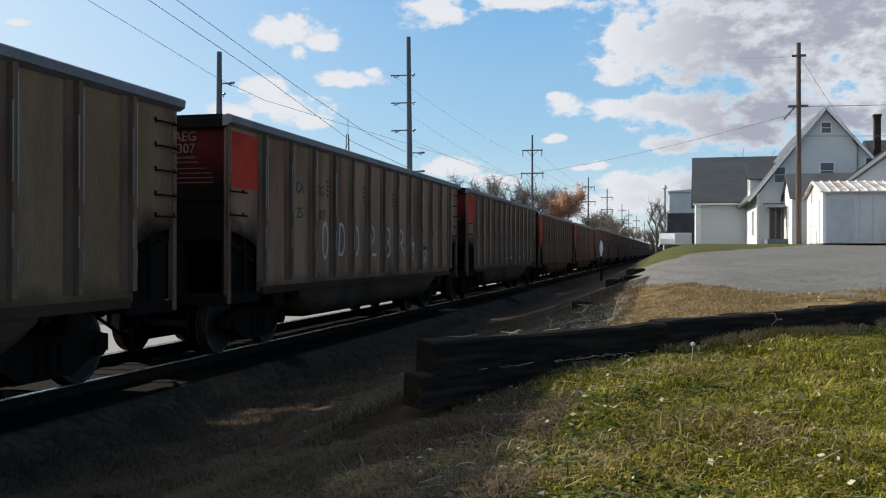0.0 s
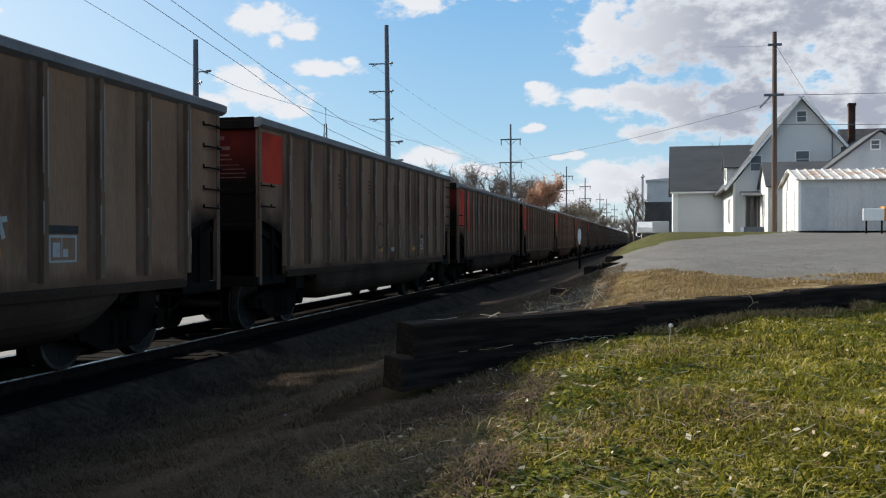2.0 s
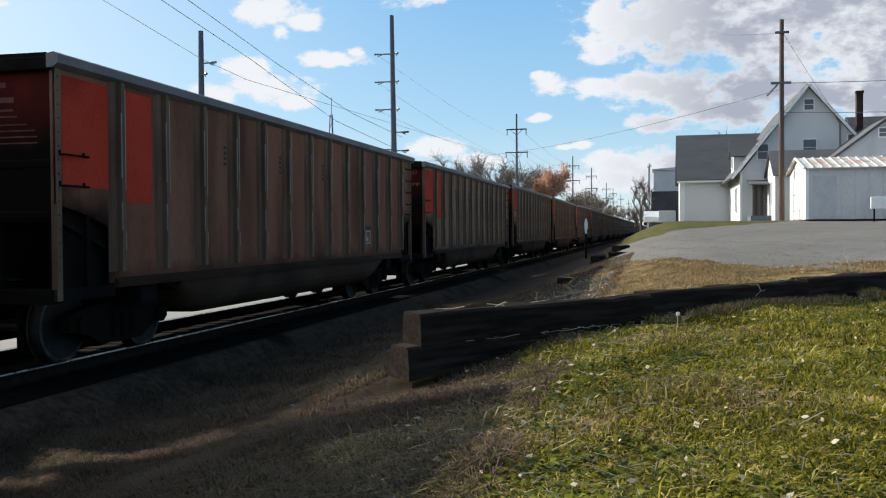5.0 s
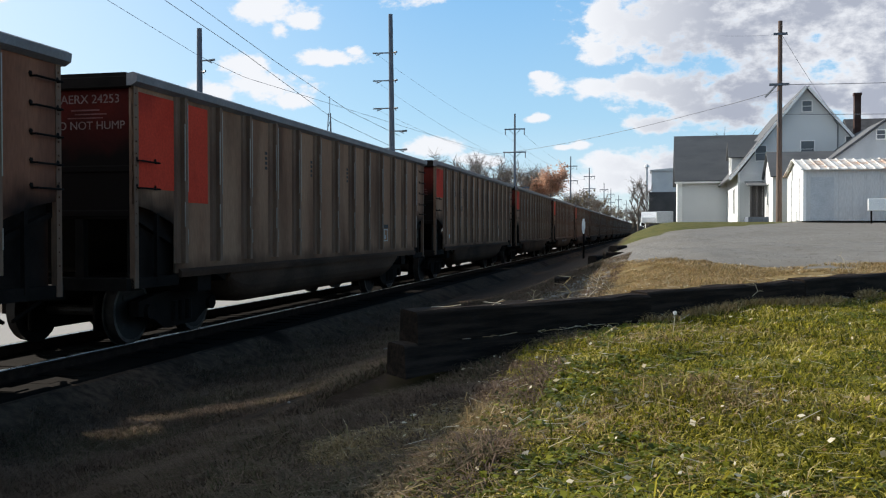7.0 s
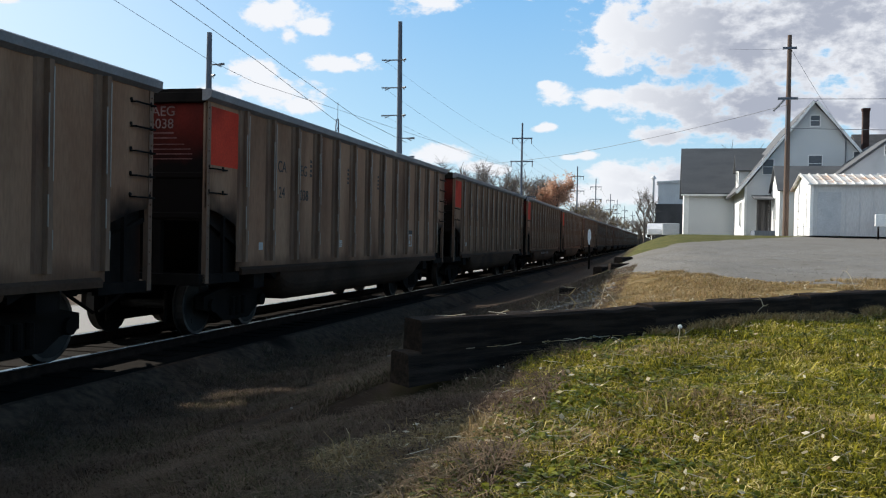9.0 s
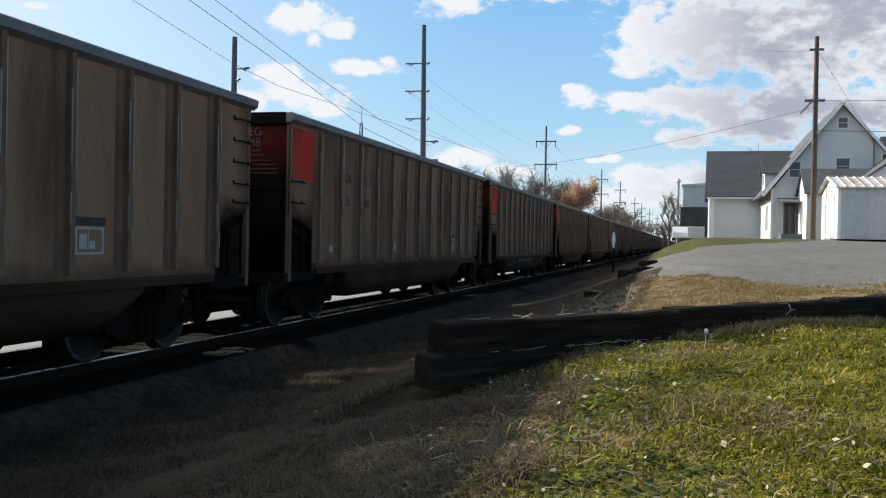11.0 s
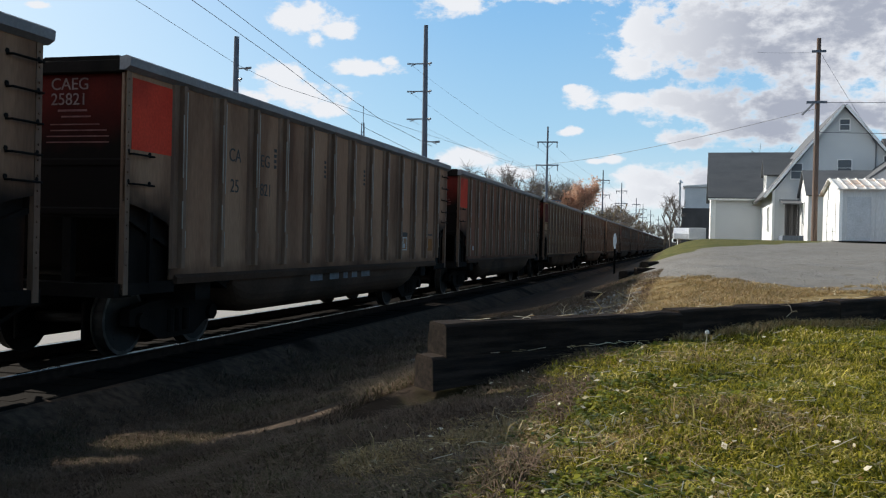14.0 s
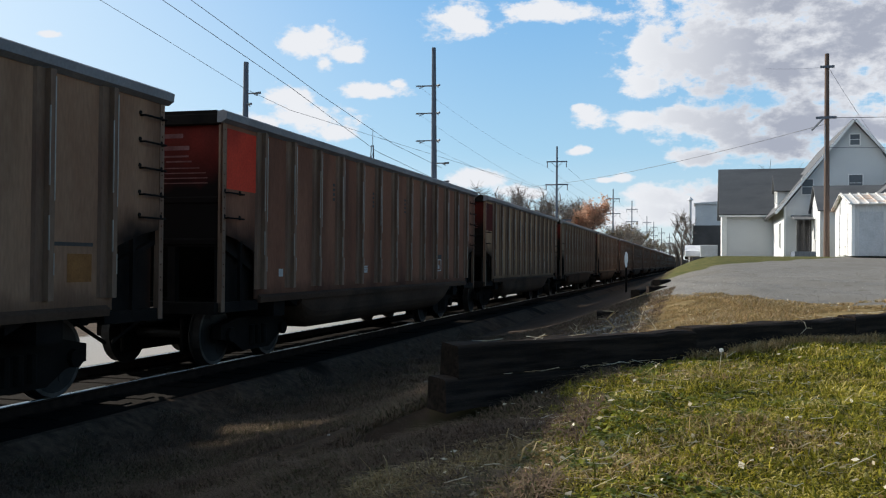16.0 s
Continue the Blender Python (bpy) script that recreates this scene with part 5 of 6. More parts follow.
def cross_pole(x, y, top):
    p = thing("utility_pole", "grey utility pole with two crossarms", "utility pole", "line poles", pose(x, y, 0))
    bm = bmesh.new()
    rod(bm, (0, 0, -0.7), (0, 0, top), 0.2, 0.11, n=10)
    part("pole", bm, M_POLEGREY, p)
    for z, w in ((top - 2.0, 1.35), (top - 5.0, 1.5), (top - 9.6, 1.9)):
        bm = bmesh.new()
        box(bm, -w, -0.07, z - 0.08, w, 0.07, z + 0.08)
        for s in (-1, 1):
            rod(bm, (s * w * 0.55, 0, z - 0.05), (0, 0, z - 0.8), 0.03, n=6)
        arm = part("crossarm", bm, M_POLEGREY, p)
        for s in (-0.92, 0.92):
            bm = bmesh.new()
            rod(bm, (s * w, 0, z - 0.08), (s * w, 0, z - 0.75), 0.06, n=6)
            part("insulator", bm, M_INSUL, arm)


LINE = ((-18.0, 120), (-17.1, 191), (-15.9, 228), (-16.3, 301), (-16.0, 340), (-15.6, 400), (-14.5, 470), (-12.5, 560), (-9.0, 660))


def poles():
    tall_pole(-16.75, 58.3, 15.55, ((13.05, -1), (11.25, -1), (9.45, -1), (13.05, 0.45), (11.25, 0.45), (9.45, 0.45), (7.95, 1), (6.75, 1), (6.85, -1)), -0.6)
    tall_pole(-24.8, 47.4, 12.7, ((10.9, 1), (10.3, 0.5), (8.4, 1)), 0)
    for x, y in LINE:
        cross_pole(x, y, 16.7)
    r = thing("utility_pole", "brown wooden utility pole beside the gravel lot", "utility pole", "line poles", pose(6.33, 51.8, LIFT * 51.8))
    bm = bmesh.new()
    rod(bm, (0, 0, 1.2), (0, 0, 12.1), 0.155, 0.11, n=12)
    part("pole", bm, M_POLE, r)
    for z, a, b in ((11.4, -0.35, 0.35), (8.75, -0.55, 0.45)):
        bm = bmesh.new()
        box(bm, a, -0.18, z - 0.06, b, -0.08, z + 0.06)
        part("bracket", bm, M_POLEGREY, r)
    bm = bmesh.new()
    rod(bm, (-0.2, -0.13, 8.7), (-0.75, -0.13, 8.1), 0.06, n=6)
    rod(bm, (-0.1, -0.16, 8.4), (-0.1, -0.16, 6.5), 0.025, n=6)
    part("brace", bm, M_INSUL, r)
    # along the line
    for dx, z in ((-1.25, 14.0), (1.25, 14.0), (-1.4, 11.0), (1.4, 11.0)):
        wire("line_cable", [(x + dx, y, z) for x, y in LINE[:7]], 0.014, 0.7)
    wire("line_cable", [(-24.5, -4, 16.2), (-24.5, 38.1, 12.0), (-24.5, 46.8, 11.05), (-24.2, 52, 10.7), (-19.3, 120, 11.0)], 0.013)
    wire("line_cable", [(-16.9, -6, 13.4), (-16.9, 29.75, 9.58), (-16.9, 36.55, 8.86), (-16.9, 47.3, 7.45), (-16.6, 57.9, 6.85)], 0.014)
    wire("line_cable", [(-16.5, -6, 13.9), (-16.5, 30.9, 9.83), (-16.5, 38.6, 8.96), (-16.5, 48.9, 8.03), (-16.2, 57.9, 7.6)], 0.014)
    for z in (13.0, 11.2, 9.4):
        wire("line_cable", [(-17.85, 58, z), (-19.25, 120, 14.0 if z > 12 else 11.0)], 0.008, 0.5)
    # across the tracks to the brown pole, and on over the houses
    wire("service_cable", [(-22.65, 110, 10.5), (6.3, 51.8, 8.85)], 0.016, 0.7)
    wire("service_cable", [(6.4, 51.7, 9.15), (24, 47, 8.6)], 0.015, 0.15)
    wire("service_cable", [(6.4, 51.7, 7.6), (24, 47, 7.0)], 0.015, 0.15)
    wire("service_cable", [(6.4, 51.8, 11.8), (10.6, 59.9, 8.1)], 0.01, 0.1)
    wire("service_cable", [(6.3, 51.7, 11.8), (3.2, 50.2, 11.55)], 0.005, 0.05)
    # mast far off behind the train
    t = thing("radio_mast", "thin steel lattice mast with a whip aerial", "mast", "", pose(-54.3, 150, LIFT * 150))
    bm = bmesh.new()
    for x, y in ((-0.75, -0.5), (0.75, -0.5), (0, 0.8)):
        rod(bm, (x * 1.4, y * 1.4, -0.6), (x * 0.25, y * 0.25, 20.3), 0.09, n=6)
    for i in range(9):
        z = 1 + i * 2.1
        f = 1.4 - 1.15 * z / 20.3
        rod(bm, (-0.75 * f, -0.5 * f, z), (0.75 * f, -0.5 * f, z + 1.6), 0.05, n=5)
        rod(bm, (0.75 * f, -0.5 * f, z), (0, 0.8 * f, z + 1.6), 0.05, n=5)
    part("lattice", bm, M_POLEGREY, t)
    bm = bmesh.new()
    rod(bm, (0, 0, 20), (0, 0, 23.2), 0.05, n=6)
    part("aerial", bm, M_POLEGREY, t)
    s = thing("trackside_sign", "white tapered trackside sign on a post", "sign", "", pose(-3.4, 45, 0))
    bm = bmesh.new()
    rod(bm, (0, 0, float(ground_z(-3.4, 45)) - 0.1), (0, 0, 2.0), 0.05)
    part("post", bm, M_NEARBLACK, s)
    bm = bmesh.new()
    prism(bm, [(-0.03, 1.3), (0.04, 1.3), (0.05, 1.5), (0.085, 1.58), (0.08, 1.85), (0.03, 2.05), (-0.04, 2.02), (-0.08, 1.8), (-0.075, 1.55)], "y", -0.1, -0.06)
    part("plate", bm, M_TRIM, s, "white painted plate")


poles()


# ---- trees ----
def tree(x, y, h, spread, leaf=None, leaves=0, seed=1, label="", base=None, leaf_size=0.35, twigs=500):
    rnd = random.Random(seed)
    z0 = float(ground_z(x, y)) - 0.2 if base is None else base
    tr = thing("tree", label, "tree", m=pose(x, y, z0))
    bm = bmesh.new()
    tips = []

    def grow(p, d, length, r, depth):
        q = p + d * length
        rod(bm, p, q, r, r * 0.62, n=6 if depth else 9)
        if depth >= 3:
            tips.append((p, q))
            return
        n = 4 if depth == 0 else 3
        for i in range(n):
            a = rnd.uniform(0, 2 * math.pi)
            out = Vector((math.cos(a) * spread, math.sin(a) * spread, rnd.uniform(0.35, 1.0))).normalized()
            nd = (d * 0.55 + out * 0.75).normalized()
            start = p.lerp(q, rnd.uniform(0.6, 1.0))
            grow(start, nd, length * rnd.uniform(0.55, 0.8), r * 0.5, depth + 1)

    grow(Vector((0, 0, 0)), Vector((rnd.uniform(-0.06, 0.06), rnd.uniform(-0.06, 0.06), 1)).normalized(), h * 0.4, h * 0.022, 0)
    part("trunk", bm, M_BARK, tr)
    rng = np.random.RandomState(seed)
    pick = rng.randint(0, len(tips), twigs)
    P = np.array([tips[i][0] for i in pick])
    Q = np.array([tips[i][1] for i in pick])
    f = rng.rand(twigs, 1)
    a = P + (Q - P) * f
    d = rng.normal(size=(twigs, 3)) + np.array((0, 0, 0.7))
    d /= np.linalg.norm(d, axis=1, keepdims=True)
    ln = h * rng.uniform(0.05, 0.13, (twigs, 1))
    b = a + d * ln
    w = rng.normal(size=(twigs, 3))
    w = np.cross(d, w)
    w /= np.linalg.norm(w, axis=1, keepdims=True)
    w *= 0.0022 * h
    v = np.stack([a - w, a + w, b + w * 0.4, b - w * 0.4], 1).reshape(-1, 3)
    faces = np.arange(len(v)).reshape(-1, 4)
    me = soup("twig_mass", v, faces, M_TWIG, "", "")
    me.parent = tr
    for key in ("category",):
        if key in me:
            del me[key]
    if leaves:
        k = rng.randint(0, twigs, leaves)
        c = a[k] + (b[k] - a[k]) * rng.rand(leaves, 1) + rng.normal(size=(leaves, 3)) * 0.025 * h
        u = rng.normal(size=(leaves, 3))
        u /= np.linalg.norm(u, axis=1, keepdims=True)
        n = np.cross(u, rng.normal(size=(leaves, 3)))
        n /= np.linalg.norm(n, axis=1, keepdims=True)
        s = leaf_size * rng.uniform(0.5, 1.1, (leaves, 1))
        v = np.stack([c - u * s, c - n * s * 0.55, c + u * s, c + n * s * 0.55], 1).reshape(-1, 3)
        cr = soup("crown", v, np.arange(len(v)).reshape(-1, 4), leaf, "", "")
        cr.parent = tr
    return tr


BARE = "bare grey late-autumn tree with fine twigs"
tree(-17.0, 150, 12.9, 1.0, M_AUTUMN, 9000, 5, "tree with thinning orange-brown autumn leaves", -0.6, 0.21)
for i, (x, y, h, lv) in enumerate(((-33, 150, 17.0, 0), (-30, 156, 15.5, 60), (-27.2, 150, 17, 0), (-24, 154, 15.5, 60), (-21, 150, 15.0, 80), (-22.5, 162, 16, 0),
                                   (-36, 160, 12.5, 100), (-40, 158, 11.5, 0), (-25.6, 145, 11, 90), (-19.8, 158, 11, 80))):
    tree(x, y, h, 1.0, M_OLIVE, lv, 20 + i, BARE, -0.6, 0.3, 700)
for i, (x, y, h, lv) in enumerate(((-15.5, 190, 11.5, 100), (-16.5, 205, 12.5, 60), (-15, 222, 12, 120), (-17, 240, 13, 80), (-15, 262, 12, 140), (-16, 290, 13, 100), (-14.5, 320, 12, 160),
                                   (-15, 360, 13, 160), (-13.5, 410, 13, 160), (-12, 470, 13, 160), (-19, 235, 14, 60), (-20, 280, 14, 60))):
    tree(x, y, h, 1.0, M_OLIVE, lv, 40 + i, BARE, -0.6, 0.35, 500)
for i, (x, y, h) in enumerate(((-2.0, 112, 8.2), (-1.0, 105, 6.0), (-3.2, 128, 6.0), (-3.6, 160, 7), (-4.0, 190, 8), (-4.5, 230, 9), (-3.0, 260, 10))):
    tree(x, y, h, 0.9, None, 0, 60 + i, BARE, None, 0.16, 260)
tree(8.2, 90, 10.6, 1.0, None, 0, 81, BARE, None)
for i in range(26):
    tree(-3 + (i % 2) * 4.0 - i * 0.3, 480 + i * 24, 12 + i % 3, 1.0, M_OLIVE, 200, 90 + i, BARE, 0, 0.5, 250)


# ---- grass, leaves, stones ----
def blades(name, pts, height, width, lean, mat, label, seed, category="grass"):
    """Each blade bends over in two pieces; pts are (x, y, z), height an array."""
    rng = np.random.RandomState(seed)
    n = len(pts)
    a = rng.uniform(0, 2 * np.pi, n)
    out = np.stack([np.cos(a), np.sin(a), np.zeros(n)], 1)
    b = a + np.pi / 2 + rng.normal(0, 0.5, n)
    side = np.stack([np.cos(b), np.sin(b), np.zeros(n)], 1) * (width * rng.uniform(0.6, 1.3, n))[:, None]
    h = height[:, None]
    l = (lean * rng.uniform(0.3, 1.4, n))[:, None]
    up = np.array((0, 0, 1.0))
    mid = pts + out * h * l * 0.4 + up * h * 0.6
    tip = pts + out * h * l * 1.25 + up * h * (1.0 - 0.35 * np.minimum(l, 1.6))
    v = np.stack([pts - side, pts + side, mid + side * 0.8, mid - side * 0.8, tip + side * 0.12, tip - side * 0.12], 1).reshape(-1, 3)
    i = np.arange(n)[:, None] * 6
    f = np.concatenate([i + np.array([[0, 1, 2, 3]]), i + np.array([[3, 2, 4, 5]])], 0)
    return soup(name, v, f, mat, label, category)


def patchy(x, y, s=1.0, o=0.0):
    return (np.sin(x * 2.3 * s + o) + np.sin(y * 2.9 * s - x * 1.1 * s + 2 * o) + np.sin((x + y) * 5.1 * s + o * 3) * 0.6 + np.sin((x * 1.7 - y) * 9.3 * s) * 0.35) / 2.95


def scatter(n, x0, x1, y0, y1, seed, near=1.3):
    rng = np.random.RandomState(seed)
    u = rng.rand(n)
    y = (y0 ** (1 - near) + u * (y1 ** (1 - near) - y0 ** (1 - near))) ** (1 / (1 - near))
    x = rng.uniform(x0, x1, n)
    return x, y


def on_ground(x, y):
    return np.stack([x, y, ground_z(x, y) - 0.005], 1)


def bank_top(x, y):
    """Ground or the track's shoulder, whichever is higher."""
    bed = TRACK_LIFT + np.interp(x - TRACK_X, (1.65, 2.4, 2.6), (-0.36, -0.75, -2.0))
    return np.stack([x, y, np.maximum(ground_z(x, y), bed) - 0.008], 1)


def green():
    x, y = scatter(370000, -1.6, 4.2, 2.4, 13.6, 3)
    keep = (behind(x, y) < -0.22) & (x < 0.32 * y + 0.7) & (x > -1.0 - 0.55 * smooth01(5.6, 4.8, y) + 0.2 * patchy(x, y, 1.7))
    x, y = x[keep], y[keep]
    rng = np.random.RandomState(5)
    p = patchy(x, y)
    dry = (patchy(x, y, 0.8, 1.7) + rng.normal(0, 0.35, len(x)) + np.clip(-0.62 - x, 0, 0.5) * 4.5 * smooth01(5.8, 4.9, y) + np.clip(3.7 - y, 0, 1) * 0.5) > 0.78
    h = rng.uniform(0.016, 0.06, len(x)) * (1 + 0.4 * p + 0.35 * patchy(x, y, 3.1, 0.9))
    rare = rng.rand(len(x)) < 0.006
    h[rare] *= 2.2
    g = ~dry
    blades("lawn_grass", on_ground(x[g], y[g]), h[g], 0.0036 * (1 + y[g] * 0.06), 1.0, M_GRASS, "short green lawn grass with clover", 7)
    blades("dry_lawn_grass", on_ground(x[dry], y[dry]), h[dry] * 1.1, 0.0028 * (1 + y[dry] * 0.06), 1.3, M_STRAW, "dry straw-coloured tufts in the lawn", 8)
    # the patch between the wall and the gravel, and taller tufts against the timbers
    x, y = scatter(150000, -1.4, 5.6, 7.5, 21, 9, 1.1)
    keep = (behind(x, y) > 0.2) & (x < 0.3 * y + 0.8) & (y < 15.4 + np.clip(0.9 - x, 0, 9) * 3.2 + 0.7 * patchy(x, y)) & (x > -1.2 + 0.25 * patchy(x, y, 1.3)) & (patchy(x, y, 0.9, 0.4) + 0.25 * patchy(x, y, 3.0) > -0.35)
    x, y = x[keep], y[keep]
    h = np.random.RandomState(10).uniform(0.02, 0.07, len(x)) * (1 + 0.7 * patchy(x, y, 1.3))
    blades("dry_verge_grass", on_ground(x, y), h, 0.0045 + 0 * h, 1.3, M_STRAW, "dry yellow grass beside the gravel", 11)
    rng = np.random.RandomState(12)
    a, s = rng.uniform(2.4, 10.4, 9000), -0.2 - np.abs(rng.normal(0, 0.1, 9000))
    x, y = WALL[0] + WDIR[0] * a - WDIR[1] * s, WALL[1] + WDIR[1] * a + WDIR[0] * s
    ok = patchy(x, y, 0.9, 0.7) > -0.15
    blades("wall_tufts", on_ground(x[ok], y[ok]), rng.uniform(0.05, 0.14, ok.sum()), 0.003 + np.zeros(ok.sum()), 0.8, M_STRAW, "pale dry tufts along the timbers", 13)
    # the bank; its blade colours are darkened for the train's shade
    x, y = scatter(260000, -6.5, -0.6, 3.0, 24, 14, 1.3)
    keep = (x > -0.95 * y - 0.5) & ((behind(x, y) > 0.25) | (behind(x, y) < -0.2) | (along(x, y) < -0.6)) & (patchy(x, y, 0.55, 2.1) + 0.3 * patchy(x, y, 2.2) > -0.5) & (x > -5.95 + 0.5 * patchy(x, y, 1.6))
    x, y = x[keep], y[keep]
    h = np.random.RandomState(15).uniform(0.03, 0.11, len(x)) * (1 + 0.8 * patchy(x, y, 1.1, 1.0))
    blades("bank_grass", bank_top(x, y), h, 0.0035 + 0 * h, 1.5, M_BANK, "matted grass on the shaded bank, coloured darker for the shade", 16)
    # rosettes of broad leaves
    rng = np.random.RandomState(17)
    x, y = scatter(7500, -0.85, 3.6, 2.5, 11.5, 18, 1.3)
    ok = (behind(x, y) < -0.3) & (x < 0.32 * y + 0.6) & (patchy(x, y, 0.9, 3.0) > 0.05)
    c = np.repeat(np.stack([x[ok], y[ok]], 1), 9, 0)
    n = len(c)
    a = rng.uniform(0, 2 * np.pi, n)
    d = np.stack([np.cos(a), np.sin(a), np.zeros(n)], 1)
    s = np.stack([-np.sin(a), np.cos(a), np.zeros(n)], 1)
    p = on_ground(c[:, 0], c[:, 1]) + d * rng.uniform(0, 0.03, n)[:, None] + np.array((0, 0, 0.018))
    ln = rng.uniform(0.015, 0.055, n)[:, None] * (0.6 + 0.6 * np.repeat(rng.rand(ok.sum()), 9))[:, None]
    w = ln * 0.24
    rise = rng.uniform(0.1, 0.9, n)[:, None]
    up = np.array((0, 0, 1.0))
    mid, tip = p + d * ln * 0.55 + up * ln * rise * 0.7, p + d * ln + up * ln * rise * 0.55
    v = np.stack([p - s * w * 0.3, p + s * w * 0.3, mid + s * w, mid - s * w, tip + s * w * 0.25, tip - s * w * 0.25], 1).reshape(-1, 3)
    i = np.arange(n)[:, None] * 6
    soup("clover_and_dandelion_leaves", v, np.concatenate([i + np.array([[0, 1, 2, 3]]), i + np.array([[3, 2, 4, 5]])], 0), M_CLOVER, "low broad-leaved clover and dandelion rosettes", "weeds")
    # bleached stems lying over the lawn
    x, y = scatter(2600, -1.1, 4.2, 2.5, 12, 23, 1.3)
    ok = (behind(x, y) < -0.25) & (x < 0.32 * y + 0.6)
    p = on_ground(x[ok], y[ok]) + np.array((0, 0, 0.04)) + rng.normal(0, 0.008, (ok.sum(), 3))
    n = len(p)
    a = rng.uniform(0, np.pi, n)
    d = np.stack([np.cos(a), np.sin(a), rng.normal(0, 0.3, n)], 1) * rng.uniform(0.02, 0.075, (n, 1))
    k = np.stack([-np.sin(a) * 0.0016, np.cos(a) * 0.0016, np.full(n, 0.0012)], 1)
    v = np.stack([p - d - k, p - d + k, p + d + k, p + d - k], 1).reshape(-1, 3)
    soup("lying_stems", v, np.arange(4 * n).reshape(-1, 4), M_DEADLEAF, "bleached dry stems lying in the lawn", "straw")
    # fallen leaves and pale scraps
    x, y = scatter(900, -1.8, 4.2, 2.6, 15, 19, 1.1)
    ok = (np.abs(behind(x, y)) > 0.2) & (x < 0.32 * y + 0.6)
    x, y = x[ok], y[ok]
    n = len(x)
    u = rng.normal(size=(n, 3)) * np.array((1, 1, 0.35))
    u /= np.linalg.norm(u, axis=1, keepdims=True)
    k = np.cross(u, rng.normal(size=(n, 3)) * 0.5 + np.array((0, 0, 1)))
    k /= np.linalg.norm(k, axis=1, keepdims=True)
    sz = rng.uniform(0.01, 0.026, (n, 1))
    p = on_ground(x, y) + np.array((0, 0, 0.045))
    v = np.stack([p - u * sz, p - k * sz * 0.6, p + u * sz, p + k * sz * 0.6], 1).reshape(-1, 3)
    soup("fallen_leaves", v, np.arange(4 * n).reshape(-1, 4), M_DEADLEAF, "scattered pale and yellow fallen leaves", "leaves")
    # loose stones: edge of the gravel, pale ash behind the timbers, ballast shoulder
    xs, ys, sz = [], [], []
    x, y = scatter(3600, -1.5, 7, 13.8, 32, 20, 1.9)
    ok = (y > 14.5 + np.clip(0.9 - x, 0, 9) * 3.0 + 0.8 * patchy(x, y, 1.4)) & (x < 0.3 * y + 0.8)
    xs.append(x[ok]), ys.append(y[ok]), sz.append(rng.uniform(0.003, 0.009, ok.sum()))
    x, y = rng.normal(-1.6, 0.75, 3000), rng.normal(13.6, 2.2, 3000)
    ok = (behind(x, y) > 0.25) & (x < -0.75)
    xs.append(x[ok]), ys.append(y[ok]), sz.append(rng.uniform(0.006, 0.04, ok.sum()) * rng.uniform(0.3, 1, ok.sum()))
    x, y, sz = np.concatenate(xs), np.concatenate(ys), np.concatenate(sz)
    n = len(x)
    base = np.array([(-1, -1, -0.6), (1, -1, -0.6), (1, 1, -0.6), (-1, 1, -0.6), (-0.7, -0.6, 0.7), (0.6, -0.7, 0.6), (0.7, 0.6, 0.8), (-0.6, 0.7, 0.6)])
    t = rng.uniform(0, 2 * np.pi, n)
    bx = base[None, :, 0] * np.cos(t)[:, None] - base[None, :, 1] * np.sin(t)[:, None]
    by = base[None, :, 0] * np.sin(t)[:, None] + base[None, :, 1] * np.cos(t)[:, None]
    bz = np.repeat(base[None, :, 2], n, 0)
    v = np.stack([bx, by, bz], -1) * (sz[:, None] * rng.uniform(0.7, 1.3, (n, 8)))[..., None] + on_ground(x, y)[:, None, :] + np.array((0, 0, 0.012))
    q = np.array([[0, 3, 2, 1], [4, 5, 6, 7], [0, 1, 5, 4], [1, 2, 6, 5], [2, 3, 7, 6], [3, 0, 4, 7]])
    soup("loose_stones", v.reshape(-1, 3), (np.arange(n)[:, None, None] * 8 + q[None]).reshape(-1, 4), M_STONE, "loose grey gravel stones", "gravel")


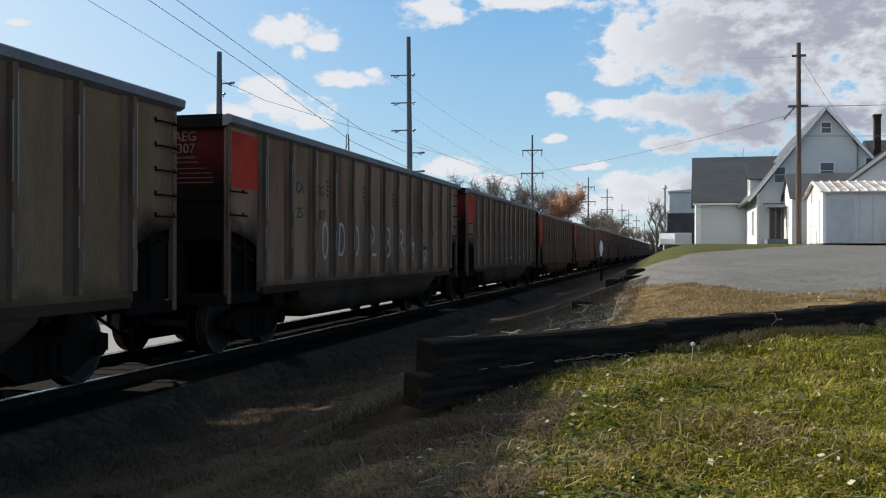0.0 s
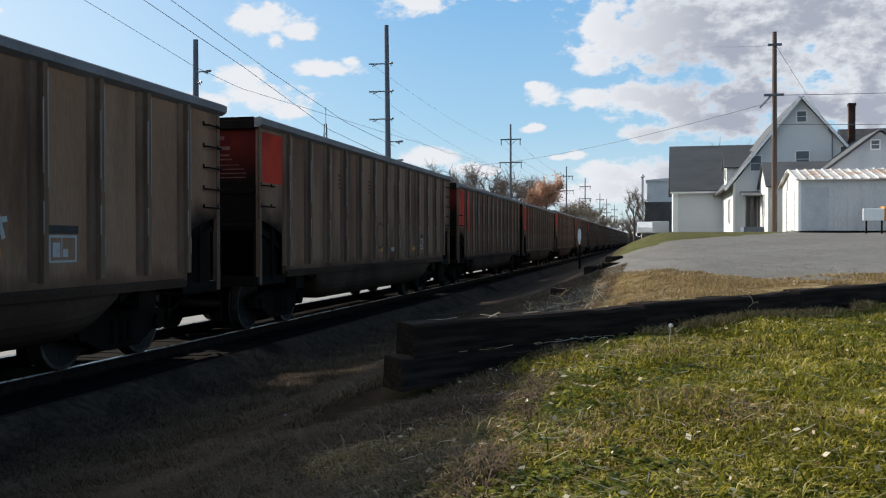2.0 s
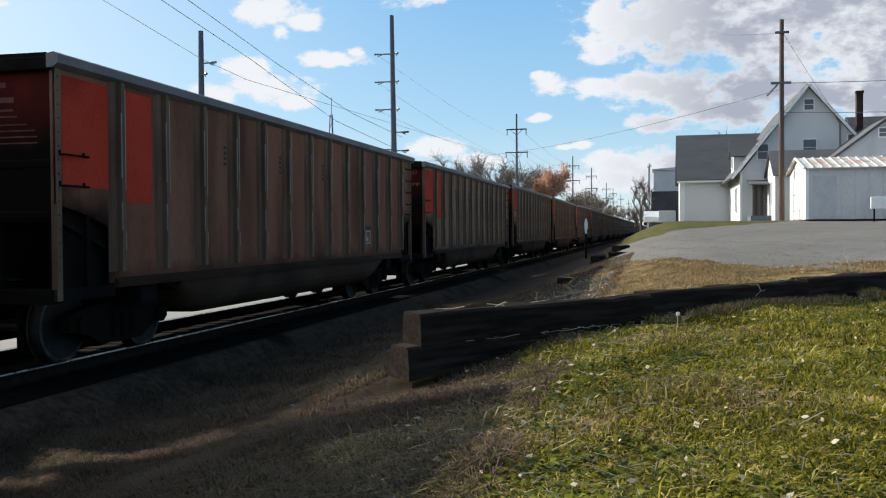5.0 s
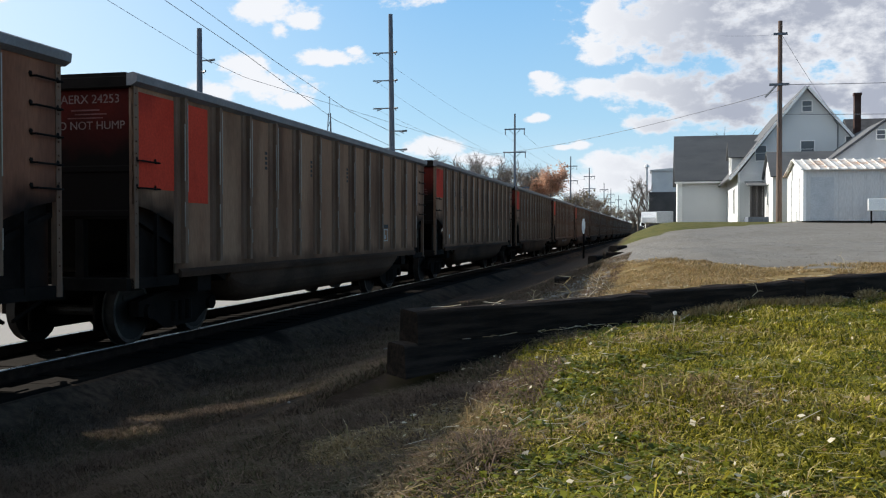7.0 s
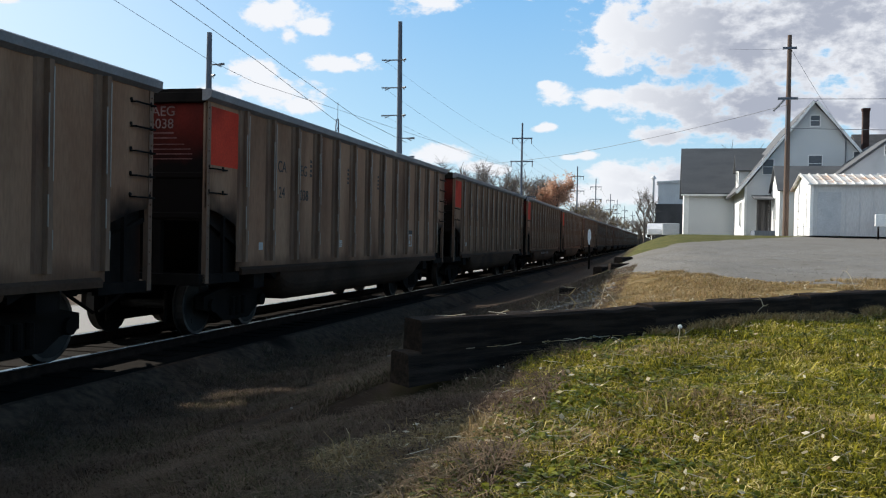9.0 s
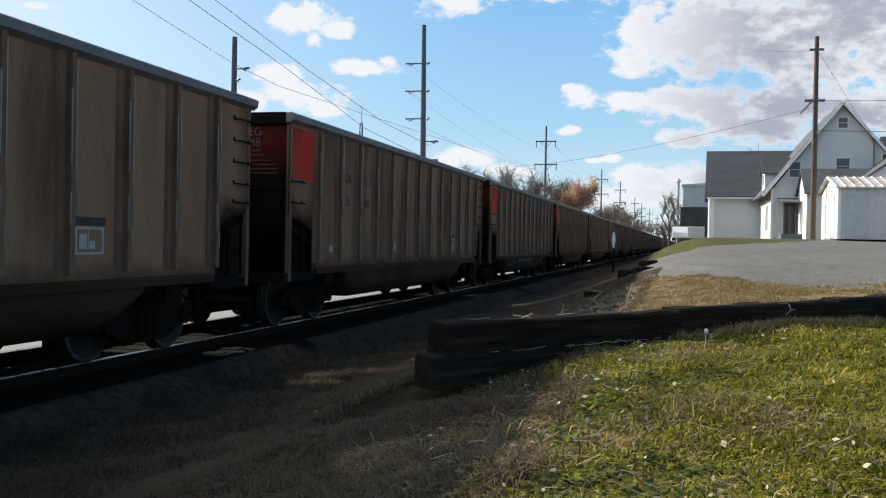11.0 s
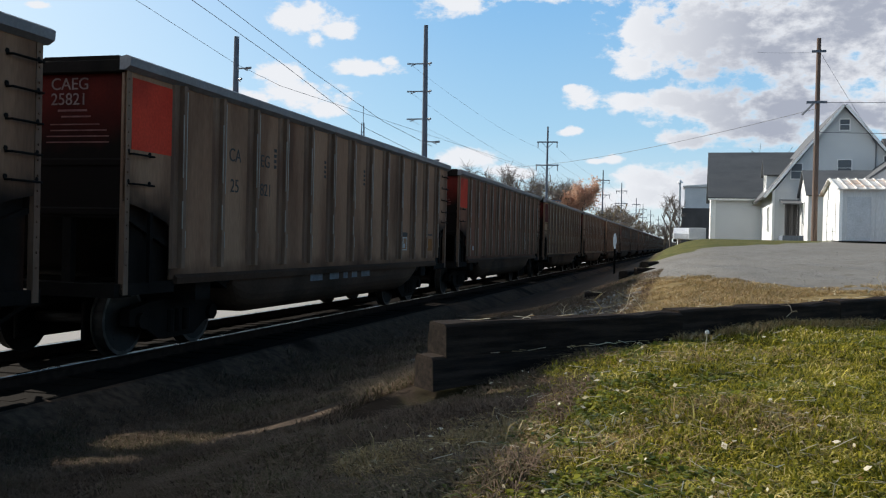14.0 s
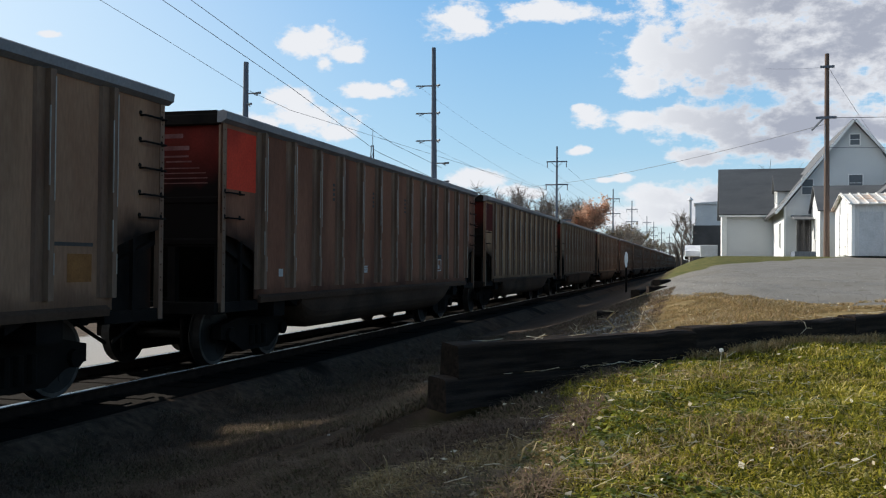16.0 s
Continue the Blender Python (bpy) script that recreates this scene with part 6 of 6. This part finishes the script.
M_STONE = material("pale_gravel_stone", (0.19, 0.18, 0.165), (0.3, 0.29, 0.27), 9, 0.9, 0, 0.3, 60, island=0.4)
green()


def small_plants():
    d = thing("dandelion", "single white dandelion seed head on a tall pale stem", "dandelion", m=pose(0.14, 7.15, float(ground_z(0.14, 7.15)) - 0.01))
    bm = bmesh.new()
    rod(bm, (-0.02, 0, 0), (-0.008, 0, 0.1), 0.004, 0.0035, n=6)
    rod(bm, (-0.008, 0, 0.1), (0.0, 0, 0.2), 0.0035, 0.003, n=6)
    part("stem", bm, M_DEADLEAF, d)
    bm = bmesh.new()
    rnd = random.Random(3)
    for i in range(160):
        v = Vector((rnd.gauss(0, 1), rnd.gauss(0, 1), rnd.gauss(0, 1))).normalized()
        tip = Vector((0, 0, 0.21)) + v * rnd.uniform(0.013, 0.018)
        rod(bm, Vector((0, 0, 0.21)), tip, 0.0006, 0.0022, n=3)
    part("seed_head", bm, M_TRIM, d, "fluffy white seed head")
    for i, (x, y, h) in enumerate(((-0.66, 9.25, 0.26), (-0.35, 9.05, 0.2), (-0.75, 8.6, 0.24), (0.1, 9.4, 0.16), (-1.0, 8.2, 0.18), (0.9, 9.7, 0.2), (2.3, 12.0, 0.22))):
        rnd = random.Random(30 + i)
        w = thing("dry_weed", "dry branching weed stalk by the timbers", "weed", "dry weeds", pose(x, y, float(ground_z(x, y)) + (0.0 if behind(x, y) < 0 else 0.0) - 0.02))
        bm = bmesh.new()
        p = Vector((0, 0, 0))
        for joint in range(4):
            q = p + Vector((rnd.uniform(-0.3, 0.3) * h, rnd.uniform(-0.1, 0.1) * h, h * 0.3))
            rod(bm, p, q, 0.0032, 0.0026, n=5)
            for side in range(2):
                twig = bmesh.new()
                rod(twig, q, q + Vector((rnd.uniform(-0.6, 0.6) * h, rnd.uniform(-0.2, 0.2) * h, rnd.uniform(0.0, 0.35) * h)), 0.002, 0.001, n=4)
                part("twig", twig, M_DEADLEAF, w)
            p = q
        bmesh.ops.remove_doubles(bm, verts=bm.verts, dist=0.002)
        part("stalk", bm, M_DEADLEAF, w)


small_plants()


# ---- what moves ----
motions()
